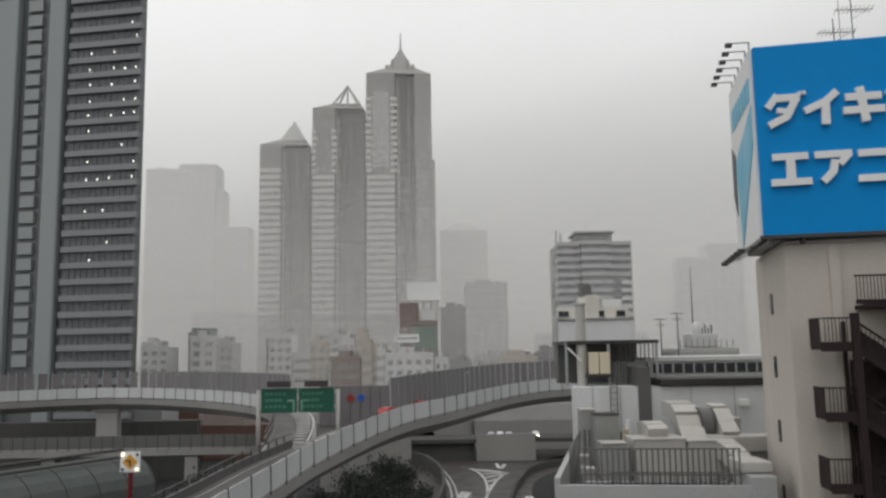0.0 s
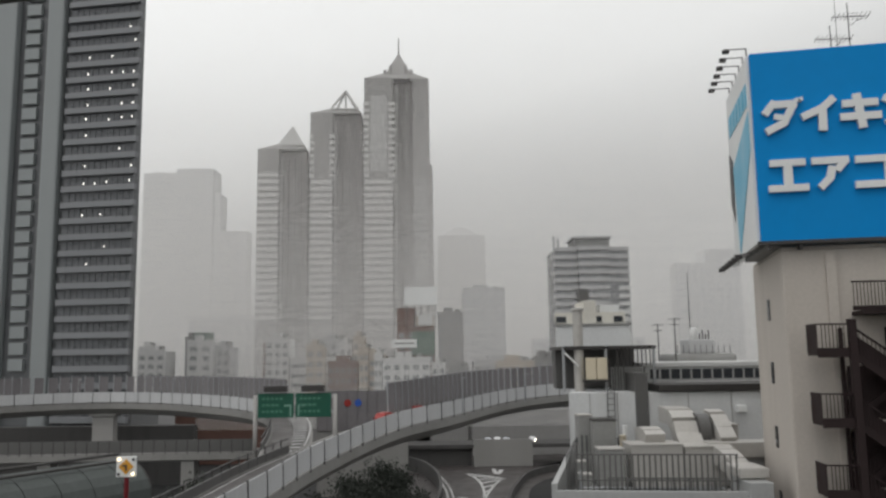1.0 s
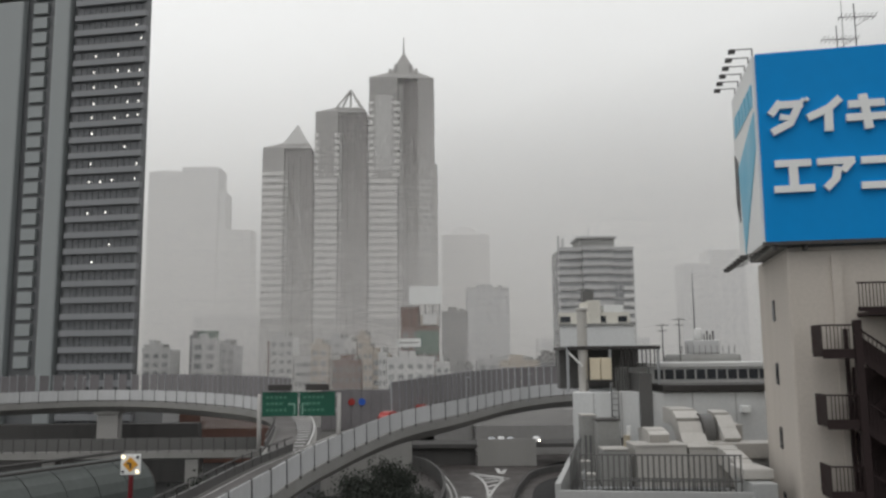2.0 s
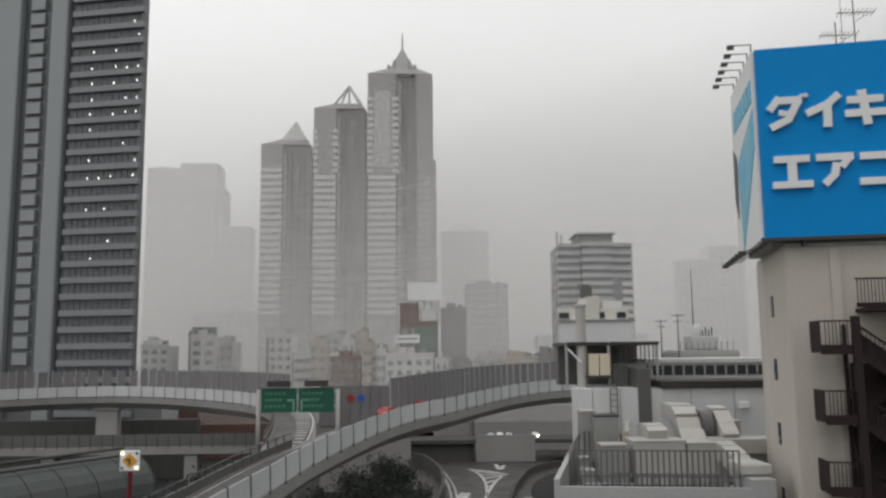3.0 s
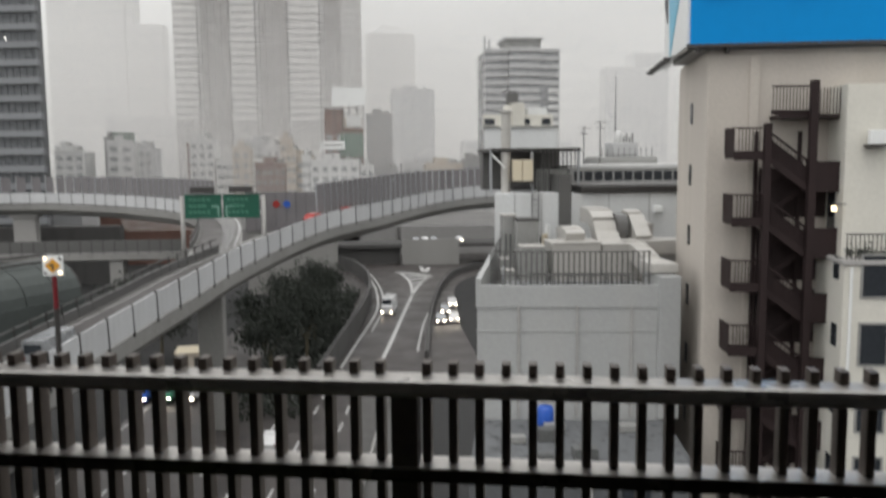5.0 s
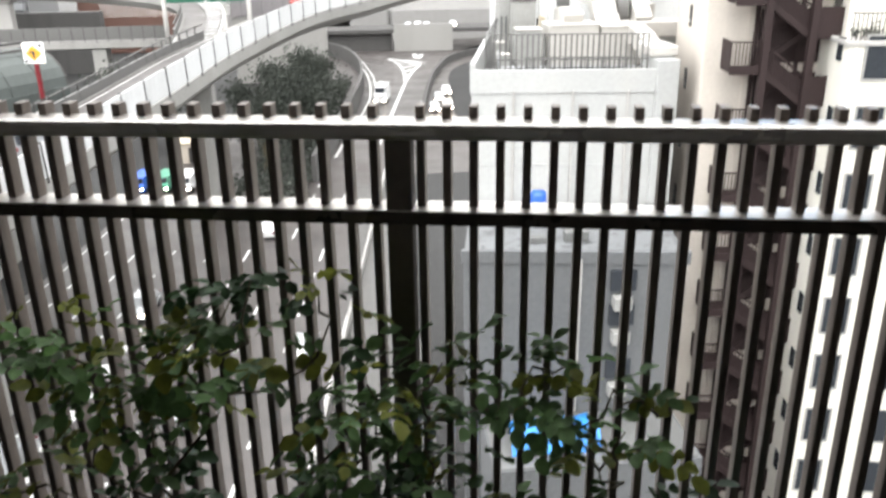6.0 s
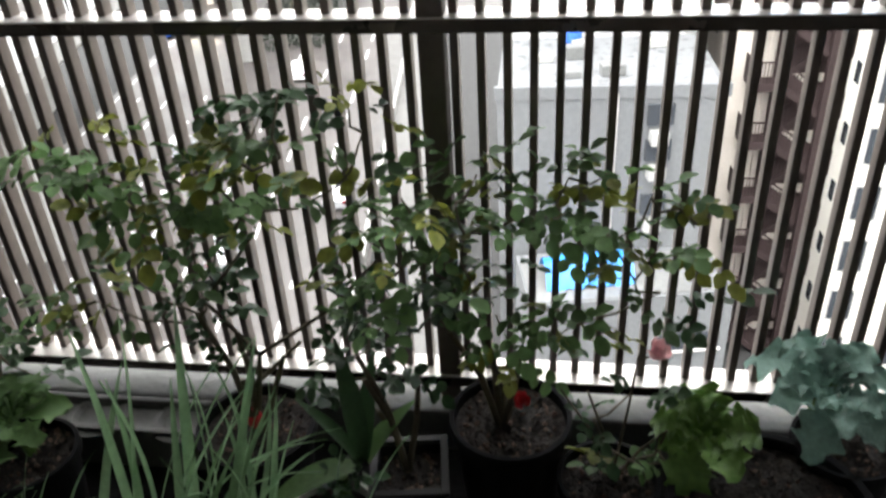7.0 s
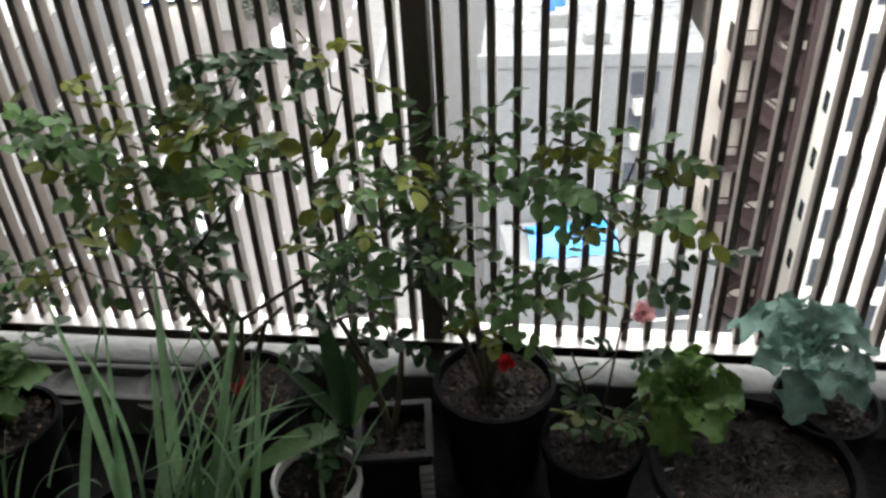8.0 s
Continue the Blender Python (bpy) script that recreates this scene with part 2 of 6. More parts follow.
def part(name, bm, material, parent, label="", smooth=False, at=None):
    ob = new(name, mesh_of(name, bm, material, smooth))
    ob.parent = parent
    if at is not None:
        ob.matrix_basis = at
    return tagged(ob, label=label)


def piece(name, me, parent, m):
    ob = new(name, me)
    ob.parent = parent
    ob.matrix_basis = m
    return ob


def thing(name, label, category, at=None, group="", kind=""):
    ob = new(name)
    ob.empty_display_size = .2
    if at is not None:
        ob.matrix_basis = at
    return tagged(ob, label, category, group, kind)


def whole(name, bm, material, label, category, kind="", group="", at=None, smooth=False):
    ob = new(name, mesh_of(name, bm, material, smooth))
    if at is not None:
        ob.matrix_basis = at
    return tagged(ob, label, category, group, kind)


def spline(pts, step):
    """Points every step metres along a smooth line through pts (2D or 3D)."""
    P = [Vector(p) for p in pts]
    P = [P[0] * 2 - P[1]] + P + [P[-1] * 2 - P[-2]]
    out = []
    for i in range(1, len(P) - 2):
        for s in range(20):
            t = s / 20
            a, b, c, d = P[i - 1:i + 3]
            out.append(.5 * ((2 * b) + (c - a) * t + (2 * a - 5 * b + 4 * c - d) * t * t + (3 * b - a - 3 * c + d) * t ** 3))
    out.append(P[-2])
    res, acc = [out[0]], 0.0
    for p, q in zip(out, out[1:]):
        seg = (q - p).length
        while acc + seg >= step:
            k = (step - acc) / seg
            p = p.lerp(q, k)
            seg = (q - p).length
            acc = 0.0
            res.append(p.copy())
        acc += seg
    return res


def offset_line(pts, d):
    """The line shifted d metres to its left in plan."""
    out = []
    for i, p in enumerate(pts):
        t = pts[min(i + 1, len(pts) - 1)] - pts[max(i - 1, 0)]
        n = Vector((-t.y, t.x, 0)).normalized()
        out.append(p + n * d)
    return out

M["pavement"] = mat("wet_paving", (.075, .073, .07), .55, vary=.3, big=.6, small=6, spec=.3, bump=.2, stain=.4, stain_col=(.04, .04, .04))
M["car_white"] = mat("white_car_paint", (.62, .62, .62), .25, vary=.05, bump=0)
M["car_silver"] = mat("silver_car_paint", (.35, .36, .37), .25, metal=.5, vary=.05, bump=0)
M["car_red"] = mat("red_car_paint", (.30, .03, .025), .3, vary=.05, bump=0)
M["car_blue"] = mat("blue_tarpaulin", (.02, .17, .46), .45, vary=.2, big=1.5, small=9, bump=.4)
M["deep_blue"] = mat("blue_plastic", (.02, .09, .42), .4, vary=.1)
M["van_green"] = mat("green_paint", (.05, .22, .14), .4, vary=.1)
M["flower_pink"] = mat("pink_petal", (.95, .60, .62), .5, vary=.15, big=20, small=90, soft=.2, bump=.1)
M["flower_red"] = mat("red_petal", (.55, .02, .03), .5, vary=.15, big=20, small=90, soft=.2, bump=.1)
M["rubber"] = mat("tyre_rubber", (.02, .02, .02), .8, vary=.2)
# greys of the unseen walls and soffit, set by how much light they return
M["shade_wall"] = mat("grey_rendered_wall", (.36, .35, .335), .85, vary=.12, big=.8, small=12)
M["ceiling"] = mat("balcony_soffit", (.30, .30, .29), .8, vary=.15, big=1, small=20)
M["brick_brown"] = mat("brown_tile_wall", (.13, .07, .055), .6, vary=.2, big=.3, small=6)
M["van_green_net"] = mat("dull_green_net", (.10, .15, .12), .8, vary=.15)
M["sheath"] = mat("dry_red_sheath", (.22, .075, .04), .7, vary=.3, big=12, small=60)
M["amber"] = mat("amber_sign", (.62, .30, .03), .4, vary=.1)
# near black: the shade between the pots is put into the floor colour
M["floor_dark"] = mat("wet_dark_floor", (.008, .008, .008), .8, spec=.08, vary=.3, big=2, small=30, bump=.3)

# ---------------- ground and streets ----------------
bm = bmesh.new()
strip(bm, [(-2500, -400, -.05), (2500, -400, -.05)], [(-2500, 3500, -.05), (2500, 3500, -.05)])
whole("ground", bm, M["ground"], "wet dark city ground between the buildings", "ground", "structure")
street_mid = spline([(-14, -30, 0), (-9, 28, 0), (-7, 50, 0), (-5, 70, 0), (-1, 110, 0), (3.5, 160, 0), (10, 195, 0), (24, 225, 0), (50, 250, 0)], 1.5)
bm = bmesh.new()
strip(bm, offset_line(street_mid, 24), offset_line(street_mid, -4.6))
road = whole("road", bm, M["asphalt"], "wet asphalt avenue with white lane markings", "road", "structure")


def painted(name, line, a, b, z=.012):
    bm = bmesh.new()
    up = Vector((0, 0, z))
    strip(bm, [p + up for p in offset_line(line, a)], [p + up for p in offset_line(line, b)])
    return part(name, bm, M["road_white"], road)


for d, n0, n1 in ((-3.9, 20, 92), (23.2, 0, 90)):
    painted("edge_line", street_mid[n0:n1], d + .09, d - .09)
for d in (0.0, 3.6, 7.2, 10.8, 14.4, 18.0, 21.0):
    for i in range(12, 92 if d < 8 else 72, 4):
        painted("lane_dash", street_mid[i:i + 3], d + .11, d - .11)
# zebra strokes of the turning lane and the hatched gore at the fork
for i in range(26, 62, 2):
    painted("hatch_stroke", [street_mid[i], street_mid[i + 1]], 12.6, 11.6)
fork_left = spline([(-4.3, 110.0, 0.02), (-2.4, 124.9, 0.02), (0.2, 144.5, 0.02), (1.3, 158.2, 0.02), (1.1, 176.4, 0.02), (0.2, 189.4, 0.02), (-1.5, 204.7, 0.02)], 2)
painted("edge_line", fork_left, .18, -.18)
painted("edge_line", offset_line(fork_left[12:], -1.1), .14, -.14)
fork_mid = spline([(0.8, 109.5, 0.02), (2.7, 123.6, 0.02), (4.0, 133.8, 0.02), (5.9, 149.0, 0.02), (8.5, 168.8, 0.02), (10.7, 182.8, 0.02), (13.2, 193.7, 0.02), (15.9, 199.9, 0.02)], 2)
painted("gore_line", fork_mid, .3, -.3)
fork_gore = spline([(8.5, 168.8, 0.02), (9.0, 180.7, 0.02), (8.8, 191.7, 0.02), (7.8, 200.2, 0.02), (6.0, 206.6, 0.02)], 2)
painted("gore_line", fork_gore, .28, -.28)
painted("edge_line", spline([(6.7, 118.9, 0.02), (7.8, 129.2, 0.02), (9.1, 140.0, 0.02), (10.8, 150.6, 0.02)], 2), .16, -.16)
for k in range(1, 7):
    p, q = fork_gore[min(len(fork_gore) - 1, 2 + k * 3)], fork_mid[min(len(fork_mid) - 1, 32 + k * 4)]
    painted("gore_stroke", [p, p.lerp(q, .5), Vector((q.x, q.y, .02))], .5, -.5)
painted("gore_tip", spline([(13.2, 215.1, 0.02), (13.6, 205.3, 0.02), (15.3, 213.6, 0.02)], 1), .5, -.5)
bm = bmesh.new()
fa = spline([(-6, 100, .006), (-5, 112, .006), (-1.6, 145, .006), (-.5, 190, .006), (-8, 225, .006)], 2)
fb = spline([(14, 100, .006), (15, 112, .006), (16, 150, .006), (24, 195, .006), (60, 226, .006)], 2)
n = min(len(fa), len(fb))
strip(bm, fa[:n], fb[:n])
whole("junction_road", bm, M["asphalt"], "wet asphalt fork below the expressway", "road", "structure")
guard = thing("guard_wall", "pale concrete guard wall beside the avenue", "wall", kind="structure")
gl = [p for p in street_mid if 30 < p.y < 100]
solid_rings = [[p + Vector((-.12, 0, 0)), p + Vector((.12, 0, 0)), p + Vector((.12, 0, .9)), p + Vector((-.12, 0, .9))] for p in offset_line(gl, -4.25)]
part("wall", solid(bmesh.new(), solid_rings), M["concrete"], guard)
pv = bmesh.new()
box(pv, -2.2, 3.3, 20, 95, -.04, .14)
whole("pavement", pv, M["pavement"], "wet grey pavement between avenue and buildings", "pavement", "structure")

# ---------------- elevated expressway ----------------
DECK = 17.0
outer = spline([(-24.0, 20, 11.6), (-21.3, 42, 13.4), (-18.4, 62, 14.9), (-15.8, 74, 16.0), (-12.9, 90, 17.1), (-6.2, 113, 18.6), (1.9, 127.5, 19.4), (12.7, 151, 20.2), (24.2, 166, 20.6), (44, 178, 20.8), (70, 184, 20.8)], 2.0)


def deck(line, width, depth=2.5):
    rings = []
    for p, q in zip(line, offset_line(line, width)):
        d = (q - p).normalized()
        rings.append([p, q, q - Vector((0, 0, 1.25)), q - d * 1.6 - Vector((0, 0, depth)), p + d * 1.6 - Vector((0, 0, depth)), p - Vector((0, 0, 1.25))])
    return solid(bmesh.new(), rings)


def carriageway(line, width, z=.03):
    up = Vector((0, 0, z))
    return strip(bmesh.new(), [p + up for p in offset_line(line, .4)], [p + up for p in offset_line(line, width - .4)])


panel_me = mesh_of("panel", bx(.05, 3.93, -.05, .05, .15, 2.35, bev=.02), M["panel"])
post_me = mesh_of("post", bx(-.06, .06, -.1, .1, -.2, 2.45), M["steel_dark"])
# lower viaduct panels: white ones turned grey, their shade put into the colour
shade_panel_me = mesh_of("panel", bx(.05, 1.97, -.05, .05, .15, 2.35, bev=.02), M["steel_mid"])
screen_me = mesh_of("screen", bx(.05, 1.95, -.03, .03, 0, 5.6), M["screen"])
spost_me = mesh_of("screen_post", bx(-.07, .07, -.1, .1, 0, 5.9), M["steel"])
low_me = mesh_of("parapet_panel", bx(.0, 1.99, -.12, .12, 0, .9, bev=.02), M["steel_mid"])
lpost_me = mesh_of("rail_post", bx(-.05, .05, -.05, .05, .9, 1.7), M["steel_dark"])
lrail_me = mesh_of("guard_rail", bx(-.01, 2.0, -.04, .04, 1.5, 1.62), M["steel_mid"])


def barrier(line, parent, me, pme, extra=None):
    n = 2 if me is panel_me else 1
    for i in range(0, len(line) - n, n):
        d = line[i + n] - line[i]
        a = Matrix.Translation(line[i]) @ Matrix.Rotation(math.atan2(d.y, d.x), 4, "Z") @ Matrix.Rotation(-math.atan2(d.z, math.hypot(d.x, d.y)), 4, "Y")
        for one in (me, pme, extra):
            if one:
                piece(one.name, one, parent, a)


ramp = thing("expressway_ramp", "grey concrete expressway ramp with white noise panels", "expressway", kind="structure")
part("deck", deck(outer, 7.0), M["concrete"], ramp)
part("carriageway", carriageway(outer, 7.0), M["asphalt"], ramp, "wet dark asphalt")
barrier(outer[:-6], ramp, panel_me, post_me)
inner = offset_line(outer, 6.95)
barrier(inner[:40], ramp, low_me, lpost_me, lrail_me)
barrier(inner[52:-4], ramp, screen_me, spost_me)
for i, d in ((0, .9), (0, 6.0)):
    up = Vector((0, 0, .05))
    bm = strip(bmesh.new(), [p + up for p in offset_line(outer, d - .08)], [p + up for p in offset_line(outer, d + .08)])
    part("edge_line", bm, M["road_white"], ramp)
for x, y, h in ((-16.6, 86, 14.2), (-24.4, 48, 10.6), (38, 180, 18.3)):
    part("pier", bx(x - 1.3, x + 1.3, y - 1.0, y + 1.0, 0, h, bev=.15), M["concrete"], ramp)

left = spline([(-116, 150, 19.5), (-91.7, 171.6, 19.5), (-83.9, 180, 19.5), (-73.1, 183.5, 19.5), (-57.6, 174.5, 19.5), (-41.4, 158, 19.4), (-32.8, 146, 19.2), (-27.8, 134, 18.9), (-24.2, 118, 18.2), (-21.6, 98, 16.9)], 2.0)
loop = thing("expressway_loop", "curved grey concrete expressway deck with white noise panels", "expressway", kind="structure")
part("deck", deck(left, 6.0), M["concrete"], loop)
part("carriageway", carriageway(left, 6.0, .06), M["asphalt"], loop, "wet dark asphalt")
barrier(left[2:-22], loop, panel_me, post_me)
barrier(left[-22:-2], loop, low_me, lpost_me, lrail_me)
linner = offset_line(left, 5.95)
barrier(linner[12:-24], loop, screen_me, spost_me)
for x, y in ((-75.3, 187), (-102, 168)):
    part("pier", bx(x - 2.4, x + 2.4, y - 1.2, y + 1.2, 0, 17.6, bev=.2), M["pale_concrete"], loop)
    part("pier_head", bx(x - 3.0, x + 3.0, y - 1.8, y + 1.8, 16.4, 17.7, bev=.3), M["pale_concrete"], loop)
gore = spline([(-17.4, 97, 17.4), (-18.4, 108, 18.1), (-20.6, 122, 18.75), (-23.8, 135, 19.25)], 2.4)
for k, p in enumerate(gore):
    w = .5 + .06 * k
    part("gore_stroke", bx(-w, w, -.5, .5, 0, .02, m=Matrix.Translation(p) @ Matrix.Rotation(.45, 4, "Z")), M["road_white"], loop)
up = Vector((0, 0, .03))
part("gore_line", strip(bmesh.new(), [p + up + Vector((.75 + .06 * k, 0, 0)) for k, p in enumerate(gore)], [p + up + Vector((.95 + .06 * k, 0, 0)) for k, p in enumerate(gore)]), M["road_white"], loop)

low = thing("lower_viaduct", "low grey viaduct behind the loop, panels greyed for shade", "expressway", kind="structure")
lv = [Vector((-130 + 2 * k, 150 + .04 * k, 11.9)) for k in range(49)]
part("deck", deck(lv, 7, 1.6), M["concrete"], low)
barrier(lv, low, shade_panel_me, post_me)
for x in (-104, -72, -46):
    part("pier", bx(x - 1.2, x + 1.2, 152, 155, 0, 10.4, bev=.1), M["concrete"], low)
bk = thing("back_viaduct", "concrete viaduct wall with queued traffic beyond the fork", "expressway", kind="structure")
part("wall", bx(8.5, 24, 220, 220.6, 0, 6.9, bev=.05), M["concrete"], bk)
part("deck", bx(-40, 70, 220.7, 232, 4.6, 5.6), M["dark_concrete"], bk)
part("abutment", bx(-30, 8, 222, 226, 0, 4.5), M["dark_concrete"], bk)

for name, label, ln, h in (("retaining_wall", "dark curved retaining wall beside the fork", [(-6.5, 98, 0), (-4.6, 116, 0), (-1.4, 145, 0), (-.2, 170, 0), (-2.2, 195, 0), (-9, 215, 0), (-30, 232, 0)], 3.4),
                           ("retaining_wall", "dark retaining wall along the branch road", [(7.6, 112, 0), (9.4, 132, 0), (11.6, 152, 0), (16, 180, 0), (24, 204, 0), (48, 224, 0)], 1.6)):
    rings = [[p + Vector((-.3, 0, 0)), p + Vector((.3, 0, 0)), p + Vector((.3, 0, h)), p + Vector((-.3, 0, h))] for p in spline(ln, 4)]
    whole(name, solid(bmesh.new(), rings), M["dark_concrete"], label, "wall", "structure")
# dark wall added to deepen the shade below the loop deck
whole("podium_wall", bx(-140, -58, 196, 199, 0, 13.5), M["dark_concrete"], "added dark wall standing in for shade under the loop deck", "wall", "structure")

# noise shelter over the side road
sh = thing("noise_shelter", "grey-green curved metal noise shelter over a side road", "shelter", kind="structure")
ax0, ax1 = Vector((-29.6, 78, 16.0)), Vector((-46, 38, 16.6))
side = (ax1 - ax0).cross(Vector((0, 0, 1))).normalized()
segs = 13
for k in range(segs):
    a, b = ax0.lerp(ax1, k / segs), ax0.lerp(ax1, (k + 1) / segs - .002)
    r, rings = 3.6, []
    for c in (a, b):
        rings.append([c + side * (rr * math.cos(t)) + Vector((0, 0, rr * math.sin(t) * .95)) for rr, ts in ((r, range(0, 13)), (r - .15, range(12, -1, -1))) for t in [s * math.pi / 12 for s in ts]])
    part("roof_panel", solid(bmesh.new(), rings), M["hull"], sh)
    rib = [[c + side * (rr * math.cos(t)) + Vector((0, 0, rr * math.sin(t) * .95)) for rr, ts in ((r + .025, range(0, 13)), (r - .2, range(12, -1, -1))) for t in [s * math.pi / 12 for s in ts]] for c in (a, a.lerp(b, .05))]
    if k == 0:
        part("rib", solid(bmesh.new(), rib), M["steel_dark"], sh)
for s in (-1, 1):
    bm = bmesh.new()
    o = side * (s * 3.55)
    d = (ax1 - ax0)
    solid(bm, [[p + o + side * w + Vector((0, 0, z)) for w, z in ((-.15, -6), (.15, -6), (.15, .05), (-.15, .05))] for p in (ax0, ax1)])
    part("side_wall", bm, M["hull"], sh)
bm = bmesh.new()
for s, z in ((.6, 3.75), (-1.6, 3.4)):
    tube(bm, ax0 + side * s + Vector((0, 0, z)), ax1 + side * s + Vector((0, 0, z)), .13)
part("ridge_pipe", bm, M["steel_dark"], sh)
part("support_wall", bx(-48, -33, 40, 76, 0, 10.0), M["concrete"], sh)

cabin = thing("site_cabin", "low tan site cabin below the ramp", "cabin", at=pose(-23.5, 112, 0, 0, 0, 6))
part("wall", bx(-2.8, 2.8, -2, 2, 0, 2.6, bev=.05), M["far_tan"], cabin)
part("roof", bx(-3.0, 3.0, -2.2, 2.2, 2.6, 2.85, bev=.04), M["tank"], cabin)
part("door", bx(-.5, .5, -2.06, -1.98, 0, 2.1), M["steel_dark"], cabin)
rear = thing("rear_barrier", "plain grey noise barrier behind the ramp", "barrier", kind="structure")
for k in range(9):
    part("barrier_panel", bx(-26 + k * 2.1, -23.96 + k * 2.1, 174.9, 175.1, 13.5, 21.7, bev=.02), M["screen"], rear)
    part("barrier_post", bx(-26.06 + k * 2.1, -25.94 + k * 2.1, 174.8, 175.2, 13.5, 21.9), M["steel_mid"], rear)
part("wall_base", bx(-26, -7, 175.2, 176, 0, 14), M["concrete"], rear)
for x, k in ((-19.6, "car_red"), (-17.4, "deep_blue")):
    part("round_sign", tube(bmesh.new(), (x, 174.8, 19.2), (x, 174.7, 19.2), .75, n=18), M[k], rear)

# flashing warning board on a lit red pole
ws = thing("warning_board", "square white warning board with amber diamond on a red pole", "road sign", at=pose(-15.0, 40, 0))
part("pole", tube(bmesh.new(), (0, .1, 0), (0, .1, 21.2), .13), M["steel_dark"], ws)
part("red_light_tube", tube(bmesh.new(), (0, .08, 21.2), (0, .08, 22.78), .11, n=14), M["lamp_red"], ws, "glowing red tube")
part("board", bx(-.47, .47, -.05, .05, 22.8, 23.75, bev=.03), M["ad_white"], ws)
bm = bx(-.25, .25, -.035, .0, -.25, .25, m=pose(0, -.055, 23.28, 0, 45, 0))
part("diamond", bm, M["amber"], ws, "amber diamond")
bm = bx(-.16, .06, -.012, 0, .04, .12, m=pose(0, -.1, 23.25))
box(bm, -.02, .06, -.012, 0, -.16, .12, m=pose(0, -.103, 23.25))
part("arrow", bm, M["ad_black"], ws)
for x, z, k in ((-.34, 23.62, "lamp_warm"), (.34, 22.94, "lamp_warm"), (.34, 23.62, "ad_black"), (-.34, 22.94, "ad_black")):
    part("lamp", tube(bmesh.new(), (x, -.05, z), (x, -.11, z), .065, n=14), M[k], ws)

# green gantry sign
gs = thing("gantry_sign", "green expressway direction sign on white gantry posts", "road sign", at=pose(-16.7, 95, 0, 0, 0, 2))
for x0, x1 in ((-4.15, -.1), (.1, 4.15)):
    p = part("sign_panel", bx(x0, x1, -.1, .05, 21.75, 24.5, bev=.04), M["sign_green"], gs)
    for i in range(3):
        for k in range(5 - i % 2):
            part("text_bar", bx(x0 + .45 + k * .5, x0 + .78 + k * .5 + .06 * (i == 1), -.13, -.09, 23.75 - i * .72, 24.02 - i * .72), M["sign_dim"], p)
    s = 1 if x0 < 0 else -1
    e = x1 - .35 if s > 0 else x0 + .35
    bm = bx(e - .1, e + .1, -.13, -.09, 21.95, 23.2)
    box(bm, min(e, e - s * .75), max(e, e - s * .75), -.125, -.085, 23.0, 23.22)
    part("arrow", bm, M["sign_pale"], p)
    part("lamp_box", bx(x0 + .7, x1 - .7, -.5, .2, 24.65, 25.35, bev=.05), M["steel_dark"], gs)
for x in (-4.5, 4.55):
    part("gantry_post", tube(bmesh.new(), (x, .3, 16.4), (x, .3, 24.3), .25, n=14), M["pale_concrete"], gs, smooth=True)
for z in (22.2, 23.9):
    part("cross_beam", bx(-4.5, 4.55, .15, .45, z, z + .35), M["steel"], gs)

# street lamps and masts on the decks
def mast(x, y, z, h):
    t = thing("lamp_mast", "slender grey steel lamp mast on the expressway", "street lamp", at=pose(x, y, z), group="lamp masts")
    part("pole", tube(bmesh.new(), (0, 0, 0), (0, 0, h), .09, .05, n=8), M["steel"], t)
    part("lamp_head", bx(-.12, .7, -.1, .1, h - .1, h + .06, bev=.03), M["steel"], t)
    return t


m0 = mast(-57, 176.6, 19.5, 5.2)
for x, y in ((-80, 183.2), (-28.5, 136), (3.4, 128.6), (15.6, 154)):
    copy_thing(m0, pose(x, y, 19.5 if x < -50 else 18.9 if x < -20 else 20))


# ---------------- vehicles ----------------
def car(paint, label, at, h=1.45, l=4.3, w=1.7, van=False, front=True, cat="car"):
    t = thing("van" if van else "car", label, cat, at=at, group="traffic")
    bm = bmesh.new()
    if van:
        prof = [(-l / 2, .3), (-l / 2, h), (l * .33, h), (l * .42, h * .6), (l / 2, h * .52), (l / 2, .3)]
    else:
        prof = [(-l / 2, .3), (-l / 2, .85), (-l * .42, .92), (-l * .30, h), (l * .08, h), (l * .25, .92), (l * .48, .8), (l / 2, .65), (l / 2, .3)]
    solid(bm, [[Vector((x * w / 2 * (.88 if z > 1 else 1), y, z)) for y, z in prof] for x in (-1, 1)])
    part("body", bm, M[paint], t)
    if van:
        part("windscreen", bx(-w * .38, w * .38, l * .335, l * .41, h * .62, h * .93), M["tower_glass"], t)
        part("rear_window", bx(-w * .36, w * .36, -l / 2 - .02, -l / 2 + .02, h * .55, h * .88), M["tower_glass"], t)
    else:
        part("windscreen", bx(-w * .38, w * .38, -.012, .012, 0, .62, m=pose(0, l * .175, .93, 42, 0, 0)), M["tower_glass"], t)
        part("rear_window", bx(-w * .38, w * .38, -.012, .012, 0, .55, m=pose(0, -l * .375, .97, -42, 0, 0)), M["tower_glass"], t)
    wm = tube(bmesh.new(), (-.1, 0, 0), (.1, 0, 0), .31, n=16)
    wme = mesh_of("wheel", wm, M["rubber"])
    for x in (-1, 1):
        for y in (-l * .31, l * .31):
            piece("wheel", wme, t, pose(x * (w / 2 - .05), y, .31))
        part("headlight", bx(x * w * .36 - .18, x * w * .36 + .18, l / 2 - .02, l / 2 + .03, .55, .72), M["lamp_white" if front else "car_silver"], t)
        part("tail_light", bx(x * w * .40 - .10, x * w * .40 + .10, -l / 2 - .03, -l / 2 + .02, .65, .9), M["lamp_red"], t)
    return t


